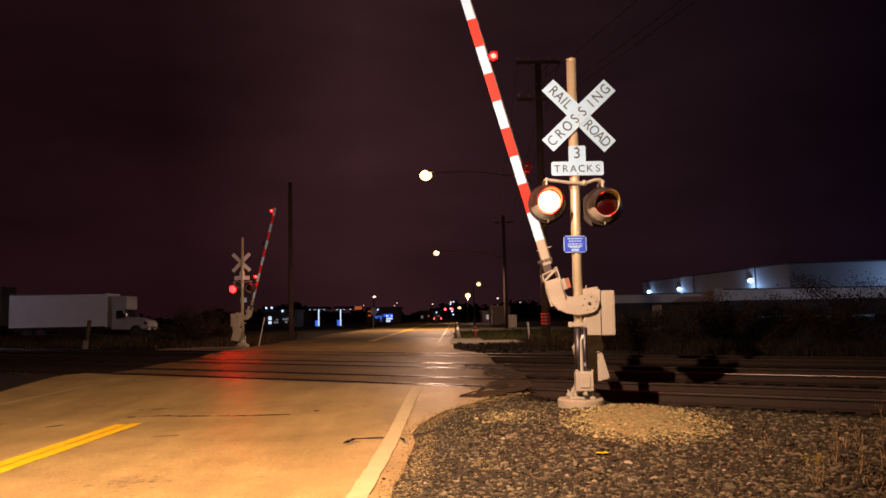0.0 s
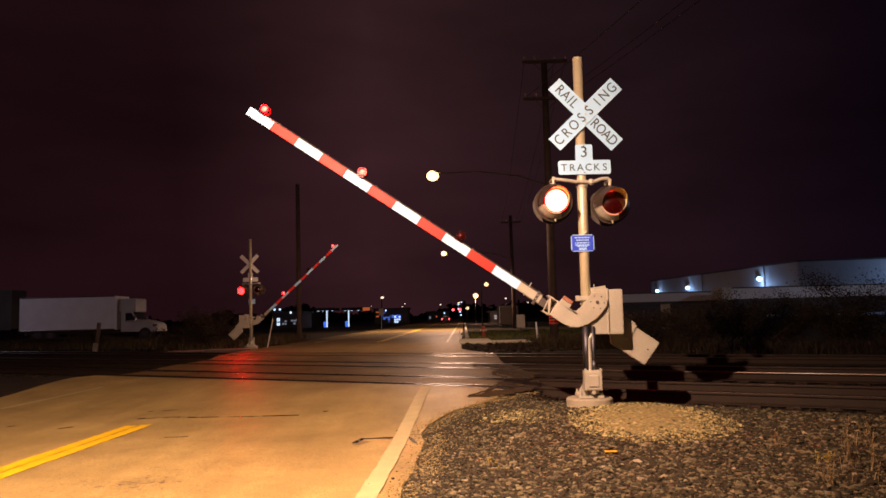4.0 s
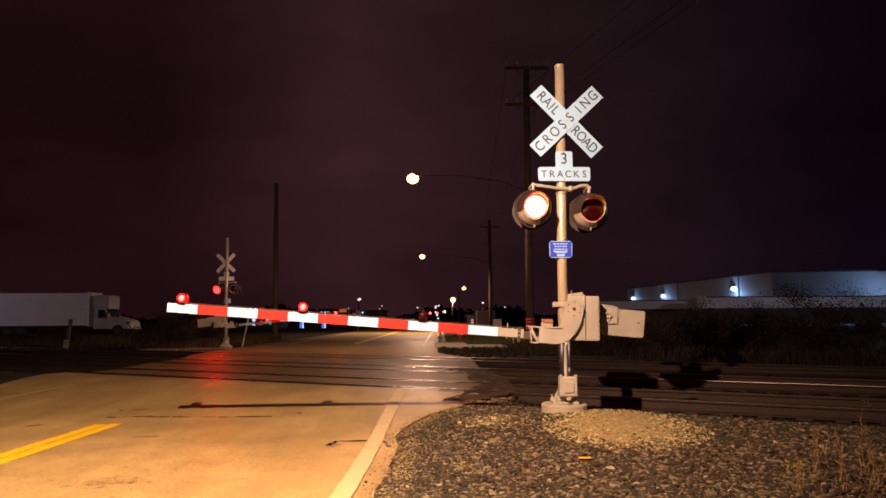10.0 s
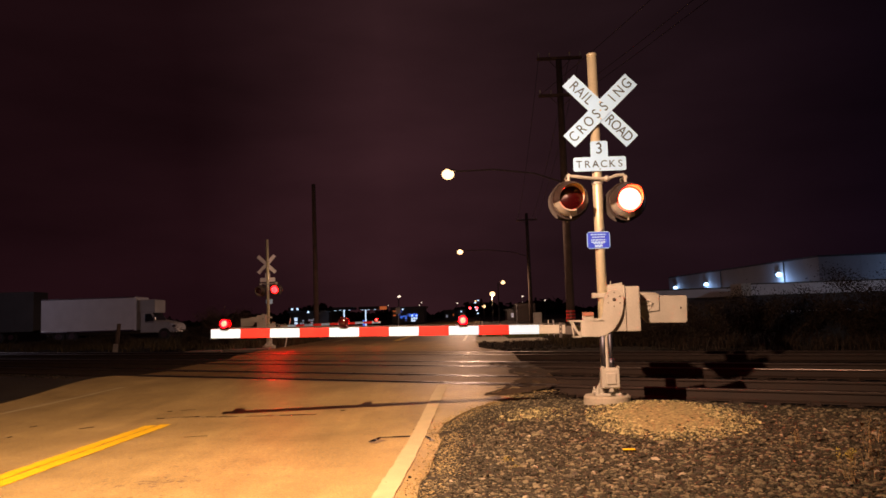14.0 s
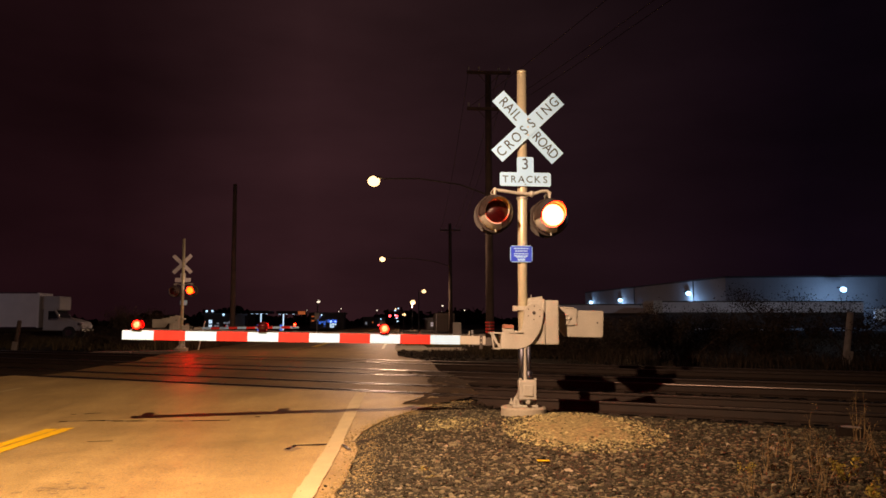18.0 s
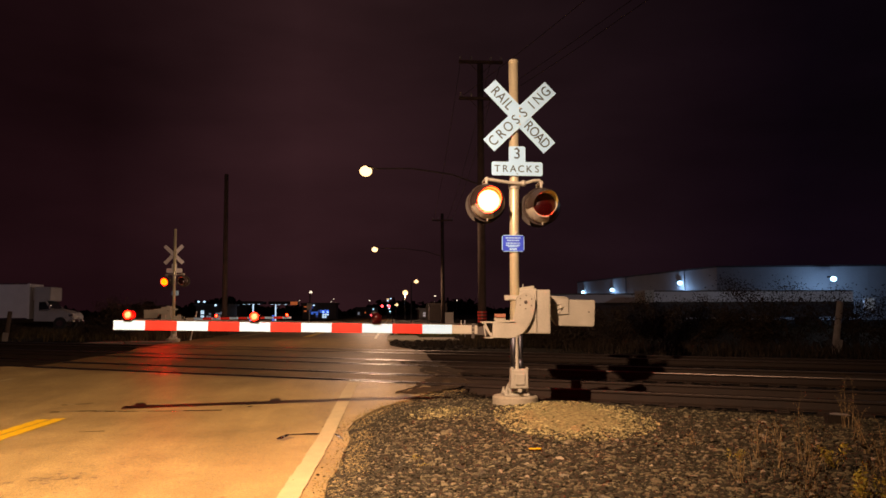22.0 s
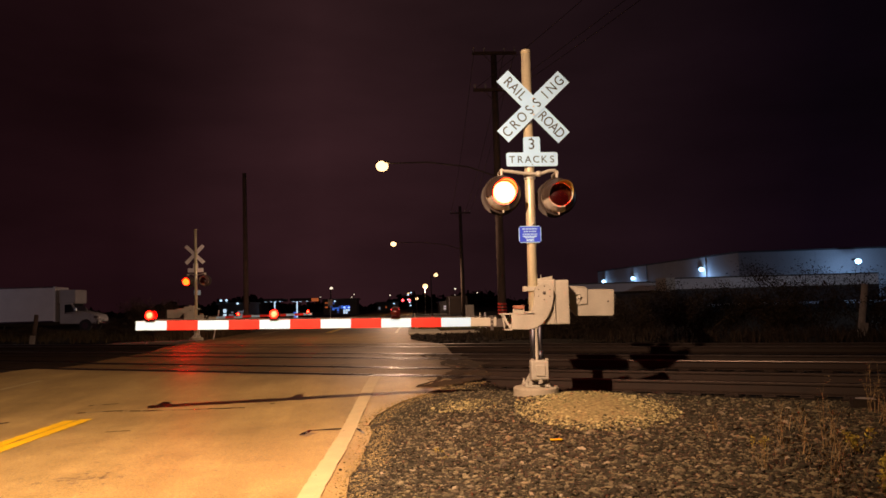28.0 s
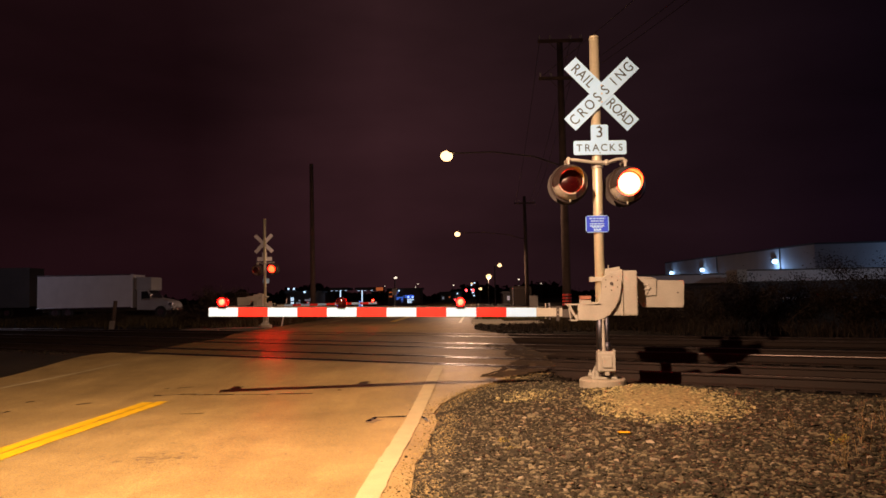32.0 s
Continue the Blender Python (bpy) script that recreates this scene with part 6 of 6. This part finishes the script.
def weed(x, y, h, seed, leafy):
    """A dry weed: branching stalks with seed heads, some with yellow leaves."""
    rng = random.Random(seed)
    w = thing("dry_weed", pose(x, y, ground_at(x, y)), "dry branching weed in the gravel" if not leafy else "dry weed with yellow leaves in the gravel", "weed", "weeds in the gravel")
    bm = bmesh.new()
    tips = []
    for _ in range(rng.randint(3, 6)):
        p = Vector((rng.gauss(0, 0.03), rng.gauss(0, 0.03), -0.02))
        d = Vector((rng.gauss(0, 0.22), rng.gauss(0, 0.22), 1)).normalized()
        seg = h * rng.uniform(0.6, 1.1) / 5
        r = 0.0045
        for k in range(5):
            q = p + d * seg
            rod(bm, p, q, r, r * 0.8, 5, False)
            if k >= 1:
                for _ in range(2):
                    e = (d + Vector((rng.gauss(0, 0.6), rng.gauss(0, 0.6), 0.2))).normalized()
                    t = q + e * seg * rng.uniform(0.4, 0.9)
                    rod(bm, q, t, r * 0.5, r * 0.3, 4, False)
                    tips.append(t)
            p, r = q, r * 0.8
            d = (d + Vector((rng.gauss(0, 0.1), rng.gauss(0, 0.1), 0.0))).normalized()
        tips.append(p)
    part("stalk", bm, M["dry_grass"], w)["kind"] = "stuff"
    bm = bmesh.new()
    for t in tips:
        for _ in range(3 if leafy else 2):
            c = t + Vector((rng.gauss(0, 0.015), rng.gauss(0, 0.015), rng.gauss(0, 0.015)))
            s = min(0.1 * h, rng.uniform(0.010, 0.026)) if leafy else rng.uniform(0.006, 0.012)
            a, b = Vector((rng.gauss(0, 1), rng.gauss(0, 1), rng.gauss(0, 1))).normalized(), Vector((rng.gauss(0, 1), rng.gauss(0, 1), rng.gauss(0, 1))).normalized()
            bm.faces.new([bm.verts.new(c + a * s), bm.verts.new(c + b * s * 0.5), bm.verts.new(c - a * s), bm.verts.new(c - b * s * 0.5)])
    part("foliage" if leafy else "seed_foliage", bm, M["yellow_leaf"] if leafy else M["dry_grass"], w)["kind"] = "stuff"


for k, (x, y, h, leafy) in enumerate(((3.91, 6.74, 0.55, False), (3.55, 6.54, 0.40, False), (3.54, 6.95, 0.35, False), (3.95, 6.45, 0.24, True), (3.50, 5.40, 0.22, True), (3.68, 5.28, 0.25, True),
                                      (5.24, 8.2, 0.55, False), (3.72, 6.3, 0.38, False), (3.45, 5.9, 0.30, False), (3.62, 5.5, 0.26, True), (4.0, 5.7, 0.40, False), (4.25, 6.1, 0.5, False), (3.0, 6.2, 0.25, False), (4.6, 6.9, 0.45, False), (4.9, 7.5, 0.4, False),
                                      (3.30, 6.9, 0.11, True), (0.36, 7.5, 0.06, True), (0.42, 7.25, 0.05, True), (4.4, 5.3, 0.4, False), (4.75, 6.2, 0.42, True), (3.2, 7.6, 0.15, False))):
    weed(x, y, h, 100 + k, leafy)

bm = bmesh.new()
box(bm, 1.50, 1.62, 7.62, 7.68, ground_at(1.56, 7.65) + 0.03, ground_at(1.56, 7.65) + 0.037, 0.002)
tagged(part("litter", bm, M["yellow_marking"]), "small yellow scrap lying on the gravel", "litter")

blades("dry_grass", scatter(40, 3.1, 6.2, 4.8, 7.8, lambda x, y: x > 0.5 * y - 0.3), 0.16, 0.003, M["dry_grass"], 31, "thin dry grass in the gravel", 0.10, 7, True)
blades("roadside_grass", scatter(520, 1.0, 10.5, 40.0, 60), 0.17, 0.014, M["green_grass"], 32, "short green grass beyond the tracks", 0.25, 16)
blades("roadside_grass", scatter(260, 3.4, 8.0, 27.0, 33.5, lambda x, y: across(x, y) > 13.4), 0.42, 0.010, M["rough_grass"], 33, "tall dark grass beside the far rails", 0.2, 14)
blades("roadside_grass", scatter(240, -12.5, -6.6, 37.5, 46, lambda x, y: x < road_left(y) - 0.1), 0.40, 0.010, M["rough_grass"], 34, "tall dark grass round a bare pole", 0.2, 16)
blades("roadside_grass", scatter(110, 1.8, 6.5, 27.5, 32.5, lambda x, y: across(x, y) > 13.2), 0.20, 0.010, M["shrub_leaf"], 37, "sparse dark weeds in the rubble", 0.25, 12)
blades("field_grass", scatter(420, -34, -10.5, 30, 56, lambda x, y: across(x, y) > 13.6 and x < road_left(y) - 0.5), 0.40, 0.018, M["rough_grass"], 35, "dark rough grass beyond the tracks", 0.4, 16)
blades("field_grass", scatter(420, 6, 32, 8, 27, lambda x, y: 13.2 < across(x, y) < 17), 0.34, 0.012, M["shrub_leaf"], 36, "dark rough grass beside the rails", 0.3, 16)


def shrub(x, y, h, w, seed, label):
    """Stems that fork upward, with many small leaves in uneven clumps."""
    rng = np.random.default_rng(seed)
    s = thing("shrub", pose(x, y, ground_at(x, y)), label, "shrub", "shrubs beyond the tracks")
    bm = bmesh.new()
    ends = []
    for _ in range(7):
        p = Vector((rng.normal(0, w * 0.12), rng.normal(0, w * 0.12), -0.1))
        d = Vector((rng.normal(0, 0.45), rng.normal(0, 0.35), 1)).normalized()
        for k in range(4):
            q = p + d * (h / 4) * rng.uniform(0.7, 1.05)
            rod(bm, p, q, 0.028 * (1 - k * 0.2), 0.028 * (0.8 - k * 0.2), 5, False)
            ends.append((p + q) / 2)
            ends.append(q)
            p = q
            d = (d + Vector((rng.normal(0, 0.4), rng.normal(0, 0.4), rng.normal(0, 0.15)))).normalized()
    part("branchwork", bm, M["bark"], s)["kind"] = "stuff"
    ends = np.array([tuple(e) for e in ends if e.z > h * 0.08])
    n = 6000
    c = ends[rng.integers(0, len(ends), n)] + rng.normal(0, 1, (n, 3)) * np.array([w * 0.115, w * 0.115, h * 0.055])
    c[:, 2] = np.abs(c[:, 2])
    c[:, 2] = np.where(c[:, 2] > h * 0.92, rng.uniform(0.3, 0.9, n) * h, c[:, 2])
    a, b = rng.normal(0, 1, (n, 3)), rng.normal(0, 1, (n, 3))
    a /= np.linalg.norm(a, axis=1)[:, None]
    b /= np.linalg.norm(b, axis=1)[:, None]
    r = rng.uniform(0.018, 0.046, n)[:, None]
    v = np.stack([c + a * r, c + b * r * 0.55, c - a * r, c - b * r * 0.55], 1).reshape(-1, 3)
    f = np.arange(4 * n).reshape(-1, 4)
    part("foliage", soup("foliage", v, f, M["shrub_leaf"]), None, s)["kind"] = "stuff"


_s = random.Random(4)
x = 5.6
k = 0
while x < 40:
    big = 1.0 + 0.55 * min(1, (x - 5.6) / 7)
    d = _s.uniform(0.2, 2.4)
    shrub(x, 30.2 + d - SKEW * x, _s.uniform(1.45, 1.95) * big, _s.uniform(1.6, 2.4), 200 + k, "dark leafy shrub beyond the rails")
    x += _s.uniform(0.7, 1.15)
    k += 1
for j, (sx, sy, h, w) in enumerate(((-12.2, 38.0, 2.2, 1.3), (-13.0, 38.8, 2.5, 1.3), (-11.6, 40.5, 1.7, 1.5), (-12.5, 41.5, 2.5, 1.4), (-14.9, 40.5, 0.8, 1.6), (-20.5, 43, 1.0, 2.4), (-23.5, 45, 0.9, 2.4), (-26.5, 47, 0.9, 2.5))):
    shrub(sx, sy, h, w, 300 + j, "dark shrub beside the far gate")


def tree_line():
    """A low dark line of far trees along the horizon, in many clumps."""
    rng = np.random.default_rng(9)
    n = 15000
    ang = rng.uniform(-0.75, 0.75, n)
    dist = rng.uniform(300, 420, n)
    top = 3.6 + 1.9 * np.sin(ang * 23) + 1.4 * np.sin(ang * 61 + 1) + rng.normal(0, 0.8, n)
    c = np.stack([np.sin(ang) * dist, np.cos(ang) * dist, np.maximum(0.2, rng.random(n) ** 0.8 * top)], 1)
    a, b = rng.normal(0, 1, (n, 3)), rng.normal(0, 1, (n, 3))
    a /= np.linalg.norm(a, axis=1)[:, None]
    b /= np.linalg.norm(b, axis=1)[:, None]
    r = rng.uniform(0.8, 2.0, n)[:, None]
    v = np.stack([c + a * r, c + b * r, c - a * r, c - b * r], 1).reshape(-1, 3)
    me = soup("tree_line", v, np.arange(4 * n).reshape(-1, 4), M["shrub_leaf"])
    tagged(new("tree_line", me), "low dark line of far trees", "trees", kind="stuff")


tree_line()

motions()
